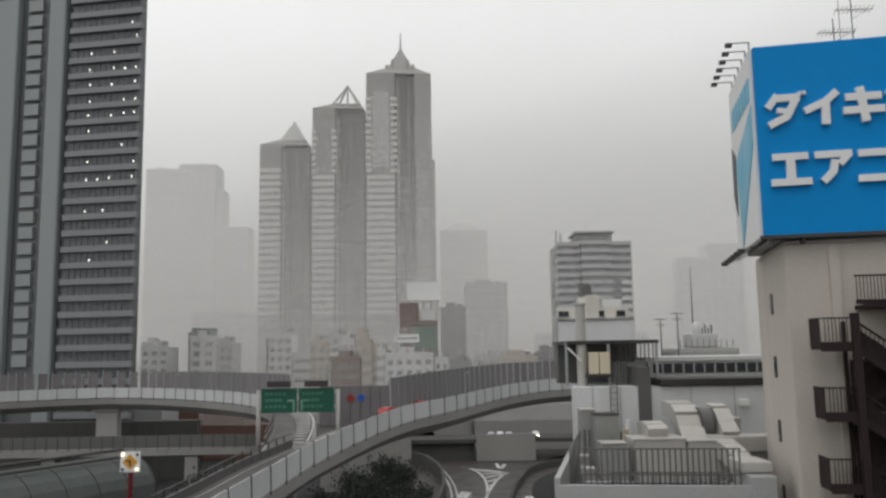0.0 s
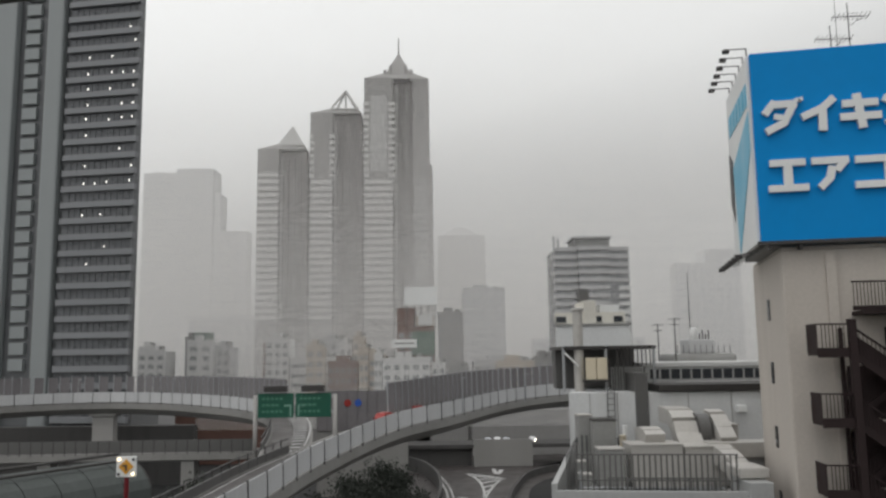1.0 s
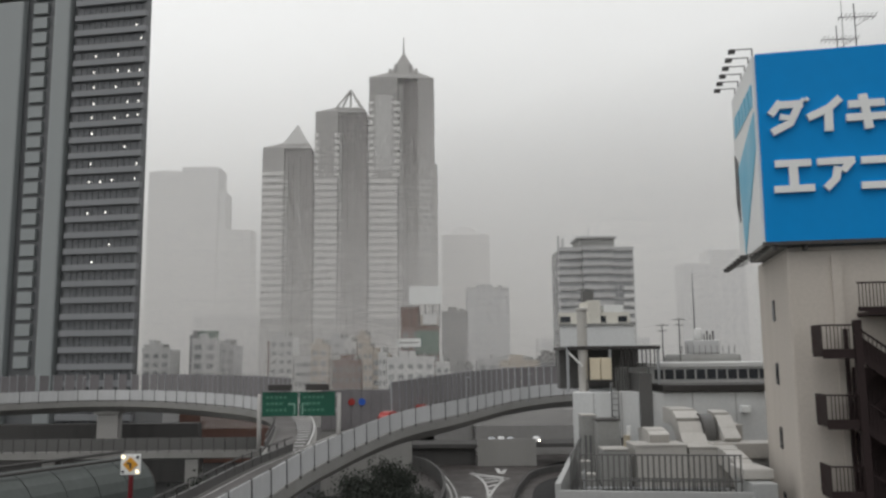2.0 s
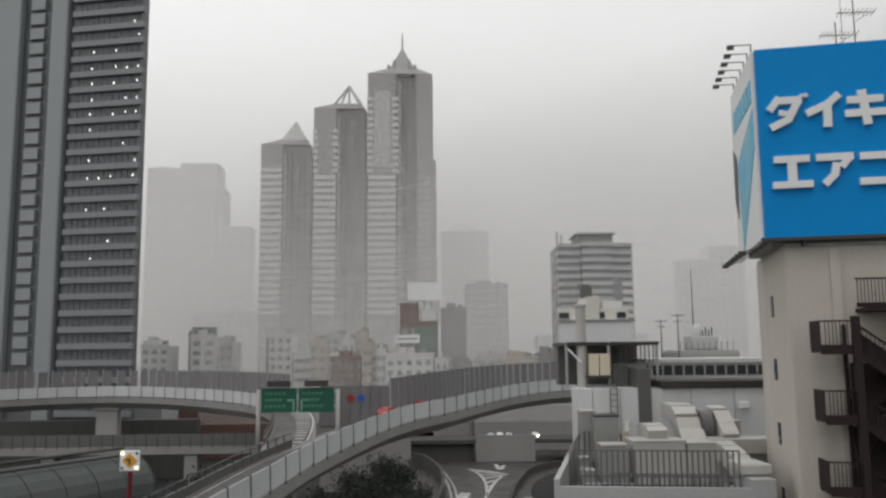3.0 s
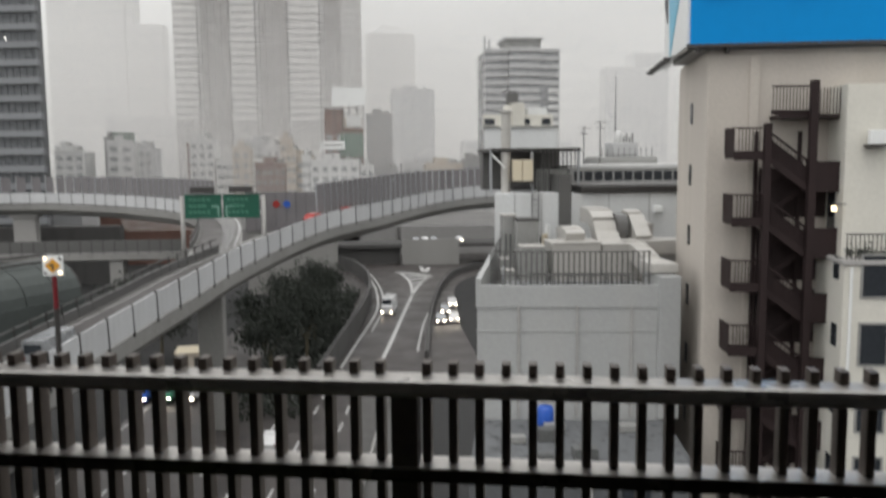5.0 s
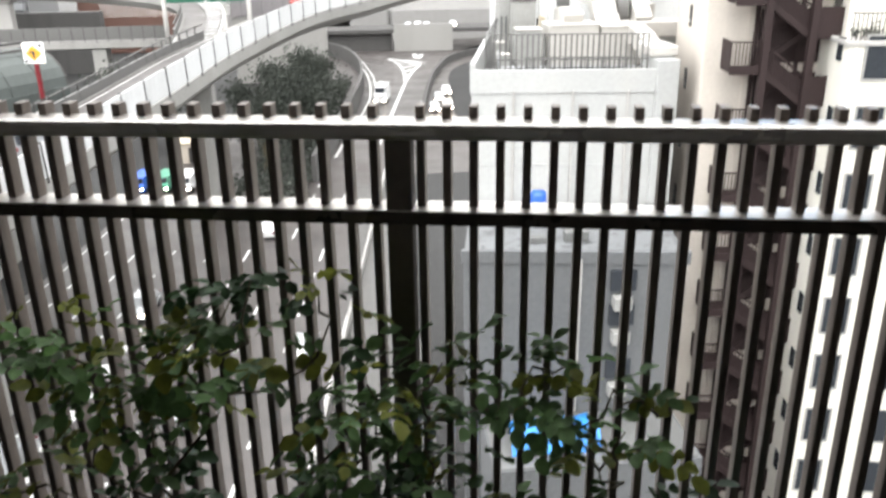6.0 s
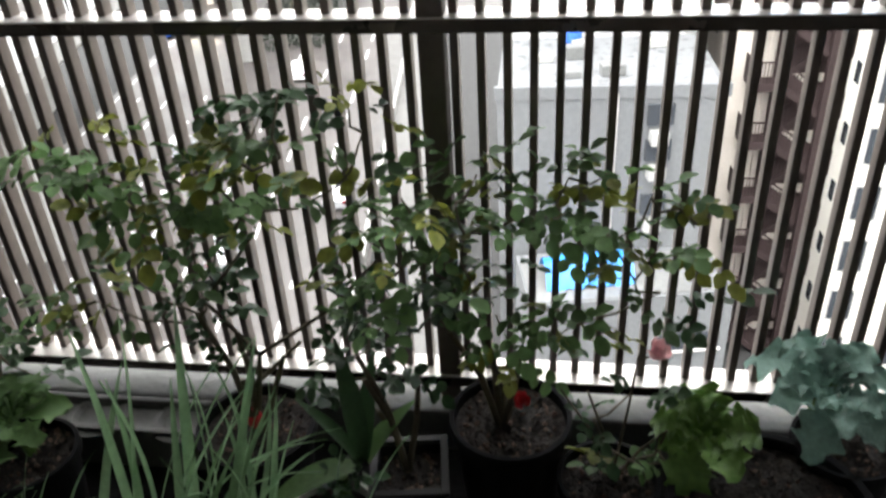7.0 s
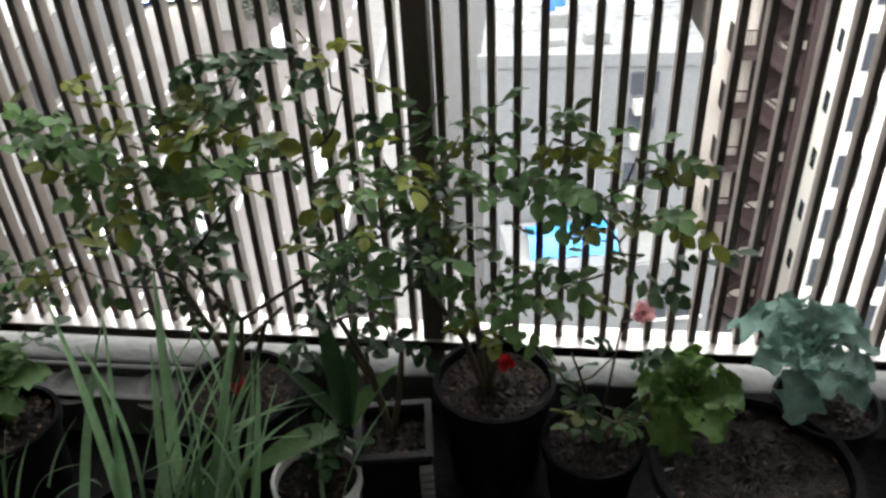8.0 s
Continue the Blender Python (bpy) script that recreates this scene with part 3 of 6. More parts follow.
AWAY = -6
car("car_silver", "grey van driving along the expressway ramp", pose(-21.9, 57.5, 14.62, 3, 0, -10), 1.95, 4.6, van=True, cat="van")
car("car_red", "red car queuing on the expressway ramp", pose(-8.2, 124, 18.95, 2, 0, -28))
car("car_red", "red car queuing further along the expressway ramp", pose(-3.8, 131.5, 19.45, 1, 0, -32))
car("car_white", "white box truck with lit headlights at the fork", pose(3.3, 150.4, .03, 0, 0, 170), 3.0, 6.4, 2.2, van=True, cat="truck")
for i, (x, y, k) in enumerate(((12.0, 140, "car_silver"), (14.4, 141, "car_white"), (13.6, 149, "car_silver"), (15.6, 156, "car_white"))):
    car(k, "car with lit headlights waiting beside the fork", pose(x, y, .03, 0, 0, 178))
for x, k in ((12.5, "car_silver"), (15.0, "car_white"), (17.4, "car_silver"), (24.5, "car_white")):
    car(k, "car with lit headlights queued on the back viaduct", pose(x, 224, 5.65, 0, 0, 178))
for x, y, k, rz in ((-7.0, 31, "car_white", AWAY), (-12.2, 46, "car_silver", AWAY), (-16, 33, "car_white", 174), (-18.5, 62, "car_silver", 174), (-5.2, 53, "car_silver", AWAY), (-21, 41, "car_silver", 174), (-10, 80, "car_white", AWAY)):
    car(k, "car driving on the wet avenue", pose(x, y, .03, 0, 0, rz))
for x, y, k in ((-27.1, 98, "deep_blue"), (-24.3, 98, "van_green"), (-21.6, 97.5, "car_white")):
    car(k, {"deep_blue": "blue", "van_green": "green", "car_white": "white"}[k] + " delivery van parked beside the avenue", pose(x, y, .03, 0, 0, 176), 1.9, 4.6, 1.8, van=True, cat="van")

# ---------------- towers and blocks ----------------
def block(name, label, x0, x1, y0, y1, h, wall, floors=0, cols=0, glass=None, roof_box=True, cat="building", band=False):
    b = thing(name, label, cat)
    part("wall", bx(x0, x1, y0, y1, 0, h, bev=.12), M[wall], b)
    w = x1 - x0
    if roof_box:
        part("roof_house", bx(x0 + w * .25, x0 + w * .6, y0 + 1, y1 - 1, h, h + 2.4, bev=.05), M[wall], b)
        part("parapet", bx(x0 - .15, x1 + .15, y0 - .15, y0 + .2, h - .3, h + .7), M[wall], b)
        part("water_tank", tube(bmesh.new(), (x0 + w * .78, y0 + 3, h), (x0 + w * .78, y0 + 3, h + 1.8), 1.0, n=14), M["unit"], b)
    if floors:
        fh = (h - 1.0) / floors
        first = max(0, int(14 / fh)) if y0 > 200 else 0
        if band:
            me = mesh_of("window_band", bx(x0 + .4, x1 - .4, y0 - .06, y0 + .3, 0, fh * .42), M[glass])
            for f in range(first, floors):
                piece("window_band", me, b, pose(0, 0, 1.2 + f * fh))
        else:
            cw = w / cols
            me = mesh_of("window", bx(-cw * .28, cw * .28, y0 - .06, y0 + .3, 0, fh * .48), M[glass])
            for f in range(first, floors):
                for c in range(cols):
                    piece("window", me, b, pose(x0 + (c + .5) * cw, 0, 1.0 + f * fh))
    return b


# dark office tower
dt = thing("office_tower", "dark grey office tower with pale floor bands and scattered lit windows", "tower", at=pose(-77.2, 204, 0, 0, 0, -10) @ Matrix.Scale(1.06, 4))
part("core", bx(-19.0, -.3, .6, 2.2, 0, 150), M["tower_window"], dt, "dark glass")
part("corner_pier", bx(-.55, .05, .1, 2.3, 0, 150, bev=.06), M["tower_dark"], dt)
part("wing", bx(-62, -19.3, 3.6, 30, 0, 150), M["tower_dark"], dt)
sp_me = mesh_of("floor_band", bx(-19.2, .2, -.35, .9, 0, 1.45, bev=.06), M["tower_band"])
mul_me = mesh_of("mullion", bx(-.06, .06, .42, .7, 1.5, 3.9), M["tower_dark"])
for f in range(38):
    z = 1.0 + f * 3.93
    piece("floor_band", sp_me, dt, pose(0, 0, z))
    if f > 5:
        part("bracket", bx(-20.6, -19.25, 2.6, 3.6, z + 1.0, z + 1.4), M["steel_dark"], dt)
for c in range(1, 12):
    part("mullion", bx(-19 + c * 1.58 - .07, -19 + c * 1.58 + .07, .45, .62, 0, 150), M["tower_window"], dt)
for xa, xb, k in ((-26.4, -21.9, "tower_pale"), (-60, -35.2, "tower_pale")):
    part("column", bx(xa, xb, 1.4, 3.6, 0, 150, bev=.5), M[k], dt)
wp_me = mesh_of("stair_window", bx(-33.2, -29.2, 2.6, 3.7, 0, 2.9, bev=.05), M["tower_pale"])
for f in range(6, 38):
    piece("stair_window", wp_me, dt, pose(0, 0, 1.4 + f * 3.93))
rl = random.Random(5)
lit_me = mesh_of("lit_window", bx(-.13, .13, .28, .34, 0, .5), M["lit_window"])
for f, cs in ((26, (12,)), (25, (4, 8)), (24, (4, 8, 10, 12)), (23, (4, 8, 12)), (22, (4, 10, 12)), (21, (4, 8, 10, 12)), (20, (4,)), (19, (10,)), (18, (4, 12)), (17, (4, 6, 8, 12)), (15, (4, 7)), (13, (8,)), (12, (5,)), (27, (11,))):
    for c in cs:
        piece("lit_window", lit_me, dt, pose(-19.6 + c * 1.52 + rl.uniform(-.2, .2), 0, 1.0 + f * 3.93 + 1.9 + rl.uniform(-.2, .4)))

# three-stepped skyscraper
sk = thing("skyscraper", "pale granite skyscraper of three stepped towers with pyramid tops in mist", "skyscraper")
for cx, h, cap, w, cy, off in ((-105.5, 171.5, "glass", 16.4, 556, .30), (-69.5, 197.5, "open", 17.2, 560, .30), (-28.0, 222.5, "solid", 22.0, 566, .04)):
    at = pose(cx, cy, 0)
    last = cap == "solid"
    # a pale bay with ledges, a recess with fins and shade in its colour, and the side face
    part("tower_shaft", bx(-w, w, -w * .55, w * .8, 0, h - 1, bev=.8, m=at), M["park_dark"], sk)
    part("pale_face", bx(-w - .4, -w * .12, -w * .85, 0, 0, h, bev=.5, m=at), M["park_face"], sk)
    if last:
        part("side_face", bx(w * .50, w + .3, -w * .72, w * .5, 0, h, bev=.5, m=at), M["park_face"], sk)
        part("base_face", bx(w * .50, w + 2.3, -w * .8, w * .6, 0, h * .72, bev=.5, m=at), M["park_face"], sk)
        part("glazed_bay", bx(-w * .82, -w * .30, -w * .85 - .5, -w * .8, h * .70, h * .94, m=at), M["park_pale"], sk, "pale glazing")
    ledge = mesh_of("floor_ledge", bx(-w - .2, -w * .14, -w * .85 - .6, -w * .6, 0, 2.4), M["park_band"])
    tooth = mesh_of("edge_block", box(bx(-w - .9, -w * .86, -w * .85 - .7, -w * .6, 0, 2.2), -w * .26, -w * .06, -w * .85 - .7, -w * .6, 0, 2.2), M["park_band"])
    side_ledge = mesh_of("side_ledge", bx(w * .56, w * .92, -w * .8 - .5, -w * .7, 0, 2.0), M["park_pale"])
    top = h * (.68 if last else .76 if cap == "open" else .9)
    for f in range(12, int((h - 12) / 4.6)):
        z = f * 4.6
        piece("floor_ledge" if z < top else "edge_block", ledge if z < top else tooth, sk, pose(cx, cy, z))
        if last and z < top:
            piece("side_ledge", side_ledge, sk, pose(cx, cy, z))
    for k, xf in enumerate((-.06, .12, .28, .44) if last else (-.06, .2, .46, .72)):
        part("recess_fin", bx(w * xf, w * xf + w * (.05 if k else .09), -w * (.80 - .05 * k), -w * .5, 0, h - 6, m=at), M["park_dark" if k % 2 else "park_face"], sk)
    # sloped shoulders that climb to the pyramid
    bm = bmesh.new()
    lo = [bm.verts.new((cx + x, cy + y, h - .5)) for x, y in ((-w - .4, -w * .85), (w + .3, -w * .72), (w, w * .8), (-w, w * .8))]
    hi = [bm.verts.new((cx + x * w, cy + y * w, h + (5.5 if last else 4.5))) for x, y in ((off - .5, -.5), (off + .52, -.45), (off + .5, .4), (off - .5, .4))]
    for i in range(4):
        bm.faces.new((lo[i], lo[(i + 1) % 4], hi[(i + 1) % 4], hi[i]))
    bm.faces.new(hi)
    part("shoulder_roof", bm, M["park_face"], sk)
    bm = bmesh.new()
    ap = Vector((cx + off * w, cy - 2, h + (24 if last else 19)))
    cs = [Vector((cx + (off + x * (.44 if last else .54)) * w, cy + y * w * .5 - 2, h + 3)) for x, y in ((-1, -1), (1, -1), (1, 1), (-1, 1))]
    if cap == "open":
        for i in range(4):
            part("pyramid_strut", tube(bmesh.new(), cs[i], ap, .9, .7, n=6), M["park_pale"], sk)
            part("pyramid_beam", tube(bmesh.new(), cs[i], cs[(i + 1) % 4], .6, n=6), M["park_pale"], sk)
        tube(bm, Vector((ap.x, ap.y, h + 2)), ap, .6, n=6)
    else:
        t = bm.verts.new(ap)
        vs = [bm.verts.new(c) for c in cs]
        for i in range(4):
            bm.faces.new((vs[i], vs[(i + 1) % 4], t))
    part("pyramid", bm, M["park_pale" if cap == "glass" else "park_face"], sk)
    if last:
        part("mast", tube(bmesh.new(), ap - Vector((0, 0, 2)), ap + Vector((0, 0, 11)), .7, .25, n=8), M["park_dark"], sk)
        for s_, hh in ((-.42, 8), (.42, 8), (-.24, 11.5), (.24, 11.5)):
            part("crown_pinnacle", bx(-1.0, 1.0, -1.0, 1.0, 0, hh, bev=.2, m=pose(cx + (off + s_) * w, cy - w * .5, h)), M["park_face"], sk)

# grey banded mid-rise with a stepped plan
mr = thing("midrise_tower", "grey mid-rise tower with wrapping floor bands in mist", "building")
for x0, x1, y0 in ((36, 43, 252), (43, 52, 249.5), (52, 58.8, 252)):
    part("wall", bx(x0, x1, y0, 270, 0, 61.5), M["far_glass"], mr)
    me = mesh_of("floor_band", bx(x0 - .2, x1 + .2, y0 - .5, y0 + 2, 0, 1.25, bev=.06), M["far_grey"])
    for f in range(6, 26):
        if not (x0 == 52 and 12 < f < 21):
            piece("floor_band", me, mr, pose(0, 0, f * 2.44 - .3))
part("dark_bay", bx(52.3, 55.4, 251.3, 252, 30, 51), M["far_glass"], mr)
me = mesh_of("floor_band", bx(55.4, 59, 251.3, 254, 0, 1.2), M["far_light"])
for f in range(13, 21):
    piece("floor_band", me, mr, pose(0, 0, f * 2.44 - .3))
part("plant_room", bx(42.5, 53.5, 254, 266, 61.5, 65.0, bev=.1), M["unit"], mr)
part("roof_slab", bx(41.8, 54.2, 253, 267, 65.0, 65.5), M["far_grey"], mr)
bm = bmesh.new()
for x, h in ((37.2, 67), (38.6, 66), (47, 69)):
    tube(bm, (x, 262, 61), (x, 262, h), .35 if x < 40 else .1, n=6)
part("antennas", bm, M["far_grey"], mr)

block("apartment_block", "pale apartment block with rows of dark windows", -63.5, -55.0, 300, 312, 36, "far_light", 11, 3, "far_glass")
block("office_block", "long pale low office block with window strips", -54.5, -36.5, 300, 315, 28.8, "far_light", 8, 1, "far_glass", band=True)
block("brown_block", "brown brick apartment block", -36.0, -26.3, 265, 280, 27.2, "far_brown", 8, 5, "far_glass")
block("tan_block", "tan rendered apartment block", -25.7, -17.3, 260, 275, 29.3, "far_tan", 9, 3, "far_glass")
block("white_block", "white low-rise block with small windows", -17.2, -3.0, 246, 256, 28.0, "far_light", 9, 5, "far_glass")
block("narrow_white_block", "narrow white building in mist", -92, -83, 300, 312, 35.5, "far_light", 10, 2, "far_glass")
gb = thing("roof_plant", "green-grey plant box on a white roof", "plant box", at=pose(-87.2, 302, 35.5))
part("casing", bx(-3.2, 3.2, 0, 4, 0, 3.4, bev=.1), M["van_green_net"], gb)
block("grey_side_block", "grey building beside a narrow white one", -82.8, -77.8, 305, 318, 33.5, "far_grey", 10, 2, "far_glass")
block("small_pale_block", "small pale office block beyond the expressway", -110, -100, 300, 312, 32.2, "far_light", 10, 3, "far_glass")
block("red_brown_block", "red-brown building in mist behind the expressway", -73, -64.5, 340, 352, 35, "far_brown", 10, 3, "far_glass")
block("dark_block", "dark grey building in mist", -.8, 8.6, 300, 318, 44.4, "dim_wall", 13, 3, "far_glass")
block("plain_grey_block", "plain grey building far off in mist", 13, 36, 450, 480, 66, "far_grey", 16, 4, "ghost_glass")
block("low_grey_block", "low grey building beyond the ramp", 12, 34, 300, 315, 27, "far_grey", 8, 6, "far_glass")
block("low_pale_block", "low pale building beyond the ramp", -48, -38, 330, 340, 36, "far_grey", 11, 3, "far_glass")
block("brown_low_block", "low brown building seen under the loop deck", -74, -46, 232, 244, 13.5, "brick_brown", 4, 7, "far_glass", roof_box=False)
block("grey_low_block", "low grey building seen under the loop deck", -112, -80, 236, 250, 15, "far_grey", 4, 8, "far_glass", roof_box=False)
block("shop_row", "low dark row of shops behind the ramp", -44, 8, 246, 253, 15, "dim_wall", 5, 14, "far_glass", roof_box=False)
block("terrace_row", "low grey terrace beyond the fork", 9, 62, 244, 248.5, 13, "dim_wall", 4, 12, "far_glass", roof_box=False)
# building with the blank white board on its roof
bb = block("board_building", "dark brown building carrying a blank white roof board", -13.8, -1.6, 264, 277, 38.5, "brick_brown", 10, 4, "far_glass", roof_box=False)
part("upper_wall", bx(-13.8, -8.0, 264.2, 276, 38.5, 44.6, bev=.08), M["brick_brown"], bb)
part("stair_wall", bx(-7.9, -2.0, 265, 276, 38.5, 42.0, bev=.08), M["far_tan"], bb)
part("roof_sign", bx(-6.9, -2.2, 263.6, 264, 38.9, 42.4, bev=.05), M["far_light"], bb, "pale roof sign")
part("green_net", bx(-9.0, -1.7, 263.5, 263.9, 29.5, 37.0), M["van_green_net"], bb, "dull green scaffold net")
part("white_board", bx(-11.3, -.7, 263.4, 263.8, 45.4, 51.2, bev=.05), M["ad_white"], bb, "blank white board")
bm = bmesh.new()
for x in (-10.6, -8.2, -6, -3.6, -1.4):
    tube(bm, (x, 264, 38), (x, 264, 51), .13, n=6)
    tube(bm, (x, 264, 50), (x, 268, 38.5), .1, n=6)
part("board_frame", bm, M["steel_mid"], bb)
ss = thing("rooftop_sign", "white rooftop sign with a dark line of lettering", "sign", at=pose(-10.7, 246.6, 28.0))
part("sign_face", bx(-3.7, 3.7, -.2, .2, 3.6, 6.1, bev=.04), M["ad_white"], ss)
part("text_bar", bx(-2.9, 2.9, -.26, -.2, 4.6, 5.1), M["unit"], ss)
for x in (-3, 0, 3):
    part("sign_leg", bx(x - .1, x + .1, -.1, .1, 0, 3.7), M["steel_mid"], ss)
for x0, x1, y, h, k in ((-47, -41, 290, 33, "far_tan"), (-35, -30.5, 286, 33.4, "far_light"), (-30, -26, 284, 35.6, "far_tan"), (-25.4, -22.4, 258, 31.4, "far_tan"), (-20, -17.6, 250, 29.5, "far_light"), (-2.6, 1.5, 250, 26.5, "far_light"), (2.5, 9, 258, 25.2, "dim_wall"), (18, 30, 262, 26.6, "far_tan"), (30.5, 37, 268, 28, "dim_wall"), (-96.5, -93, 312, 37, "dim_wall"), (-116, -110.5, 318, 33.8, "far_light")):
    block("low_rise", "small low-rise building crowded among others in mist", x0, x1, y, y + 8, h, k, 9, max(2, int((x1 - x0) / 2.2)), "far_glass")
# far ghosts in the mist, haze also put into their pale colours
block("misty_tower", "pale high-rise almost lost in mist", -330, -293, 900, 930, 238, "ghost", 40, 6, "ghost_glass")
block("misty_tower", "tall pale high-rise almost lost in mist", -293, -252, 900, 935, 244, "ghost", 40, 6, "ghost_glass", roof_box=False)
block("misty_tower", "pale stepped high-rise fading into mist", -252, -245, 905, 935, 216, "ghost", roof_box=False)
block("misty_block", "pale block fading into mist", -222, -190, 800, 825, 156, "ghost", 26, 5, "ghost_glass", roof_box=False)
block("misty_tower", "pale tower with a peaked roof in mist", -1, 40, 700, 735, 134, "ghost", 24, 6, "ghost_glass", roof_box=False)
tp = thing("peaked_roof", "grey peaked roof with a small mast in mist", "roof")
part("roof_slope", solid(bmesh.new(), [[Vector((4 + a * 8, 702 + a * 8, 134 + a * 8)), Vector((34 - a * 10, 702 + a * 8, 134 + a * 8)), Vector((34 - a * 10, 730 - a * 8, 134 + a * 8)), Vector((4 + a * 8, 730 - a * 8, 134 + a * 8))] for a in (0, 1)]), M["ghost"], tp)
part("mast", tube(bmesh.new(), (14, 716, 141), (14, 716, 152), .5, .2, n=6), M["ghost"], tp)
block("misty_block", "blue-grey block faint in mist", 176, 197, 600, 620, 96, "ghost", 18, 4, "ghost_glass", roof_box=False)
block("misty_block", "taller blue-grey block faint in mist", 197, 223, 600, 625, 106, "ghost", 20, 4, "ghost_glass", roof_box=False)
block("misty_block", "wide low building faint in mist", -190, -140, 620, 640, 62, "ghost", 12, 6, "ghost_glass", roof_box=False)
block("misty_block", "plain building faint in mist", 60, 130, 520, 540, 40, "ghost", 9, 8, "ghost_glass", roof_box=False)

# ---------------- drifting mist: curtains of fine streaks that thin out upwards ----------------
def mist(name, y, x0, x1, pitch, cover, top, z0=0.0):
    """Level threads of droplets, thick near the ground and thinning to nothing at the top."""
    verts, faces = [], []
    rm = random.Random(int(y))
    z = z0
    while z < top:
        t = (z - z0) / (top - z0)
        a = pitch * cover * (1 - t * t * (3 - 2 * t))
        yy = y + rm.uniform(-.6, .6)
        zl, zr = z + rm.uniform(-1, 1) * pitch * 4, z + rm.uniform(-1, 1) * pitch * 4
        n = len(verts)
        verts += [(x0, yy, zl), (x1, yy, zr), (x1, yy, zr + a), (x0, yy, zl + a)]
        faces.append((n, n + 1, n + 2, n + 3))
        z += pitch
    me = bpy.data.meshes.new(name)
    me.from_pydata(verts, [], faces)
    me.materials.append(M["mist"])
    return tagged(new(name, me), "thin grey drizzle and mist between the towers", "mist", kind="stuff")


mist("mist_curtain", 224, -66, 130, .018, .25, 90, 10)
mist("mist_curtain", 282, -190, 190, .02, .21, 150)
mist("mist_curtain", 420, -280, 280, .03, .26, 250)
mist("mist_curtain", 520, -320, 320, .036, .46, 350)
mist("mist_curtain", 605, -400, 400, .04, .40, 280)
mist("mist_curtain", 685, -480, 480, .045, .74, 310)

# ---------------- white building with rooftop plant ----------------
wb = thing("white_building", "white rendered building with a stained parapet roof", "building")
def prism(plan, z0, z1):
    return solid(bmesh.new(), [[Vector((x, y, z)) for x, y in plan] for z in (z0, z1)])


part("wall", prism([(4.75, 36.0), (13.2, 34.95), (14.3, 48), (7.3, 48)], 0, 21.6), M["white_wall"], wb)
part("roof", prism([(5.0, 36.3), (13.0, 35.3), (14.1, 47.9), (7.4, 47.9)], 21.6, 21.66), M["roof"], wb)
part("front_parapet", prism([(4.7, 35.95), (12.8, 34.95), (12.85, 35.2), (4.95, 36.2)], 21.5, 22.5), M["white_wall"], wb)
part("side_parapet", prism([(4.68, 35.96), (4.94, 36.0), (7.5, 47.95), (7.24, 47.95)], 21.52, 22.8), M["white_wall"], wb)
for x in (6.6, 9.2, 11.6):
    part("downpipe", tube(bmesh.new(), (x, 36.52 - x * .124, 16.5), (x, 36.52 - x * .124, 21.6), .05, n=8), M["pale_concrete"], wb)
for z in (18.2, 20.4):
    part("joint_band", prism([(4.73, 35.97), (13.22, 34.92), (13.22, 35.0), (4.73, 36.05)], z, z + .06), M["white_wall"], wb)
part("corner_shaft", bx(12.75, 13.75, 34.8, 37.2, 16.4, 22.9, bev=.05), M["white_wall"], wb)
part("stack_cap", bx(12.6, 13.9, 35.5, 37.4, 22.95, 23.4, bev=.08), M["duct"], wb)
part("lower_wing", prism([(3.6, 29.7), (12.2, 28.4), (13.2, 34.8), (4.7, 35.9)], 0, 16.3), M["grey_render"], wb)
part("lower_roof", prism([(3.85, 29.9), (12.0, 28.7), (13.0, 34.75), (4.8, 35.8)], 16.3, 16.36), M["roof_worn"], wb, "peeling white roof coating")
part("roof_edge", prism([(3.5, 29.65), (12.3, 28.3), (12.34, 28.55), (3.55, 29.9)], 16.0, 16.5), M["grey_render"], wb)
part("grey_return", bx(13.25, 14.2, 36.4, 40, 0, 21.9), M["unit"], wb)
part("annex", bx(4.2, 12.2, 25.2, 28.9, 0, 9.3), M["grey_render"], wb)
part("annex_roof", bx(4.3, 12.1, 25.3, 28.3, 9.3, 9.35), M["roof"], wb)
for z in (1.2, 3.9, 6.6):
    for x in (9.9, 11.3):
        w = part("window", bx(x - .5, x + .5, 25.14, 25.3, z, z + .8), M["tower_glass"], wb)
        part("sill", bx(x - .6, x + .6, 25.05, 25.22, z - .1, z - .03), M["pale_concrete"], w)
for z in (11.0, 13.4, 14.9):
    part("window", bx(9.3, 10.3, 28.6, 28.9, z, z + .85), M["tower_glass"], wb)
    part("window_unit", bx(9.4, 10.1, 28.3, 28.8, z - .75, z - .2, bev=.03), M["unit"], wb)
for x in (7.9, 8.15):
    part("downpipe", tube(bmesh.new(), (x, 28.98, 9.3), (x, 28.98, 16.2), .06, n=8), M["pale_concrete"], wb)
bm = bmesh.new()
rt = random.Random(9)
gx = [[bm.verts.new((5.0 + 3.5 * i / 12, 26.0 + 1.9 * j / 5, 9.75 + .55 * math.sin(j / 5 * math.pi) + rt.uniform(-.1, .1) + (-.35 if j in (0, 5) else 0))) for i in range(13)] for j in range(6)]
for j in range(5):
    for i in range(12):
        bm.faces.new((gx[j][i], gx[j][i + 1], gx[j + 1][i + 1], gx[j + 1][i]))
sk_t = whole("tarpaulin", bm, M["car_blue"], "crumpled bright blue tarpaulin over a stack", "tarpaulin", smooth=True)
whole("tarpaulin_stack", bx(5.2, 8.3, 26.3, 27.7, 9.35, 9.75, bev=.05), M["unit"], "grey stack of boards under a tarpaulin", "boards")
tk = thing("blue_drum", "small blue plastic drum on the lower roof", "drum", at=pose(7.6, 34.6, 16.36))
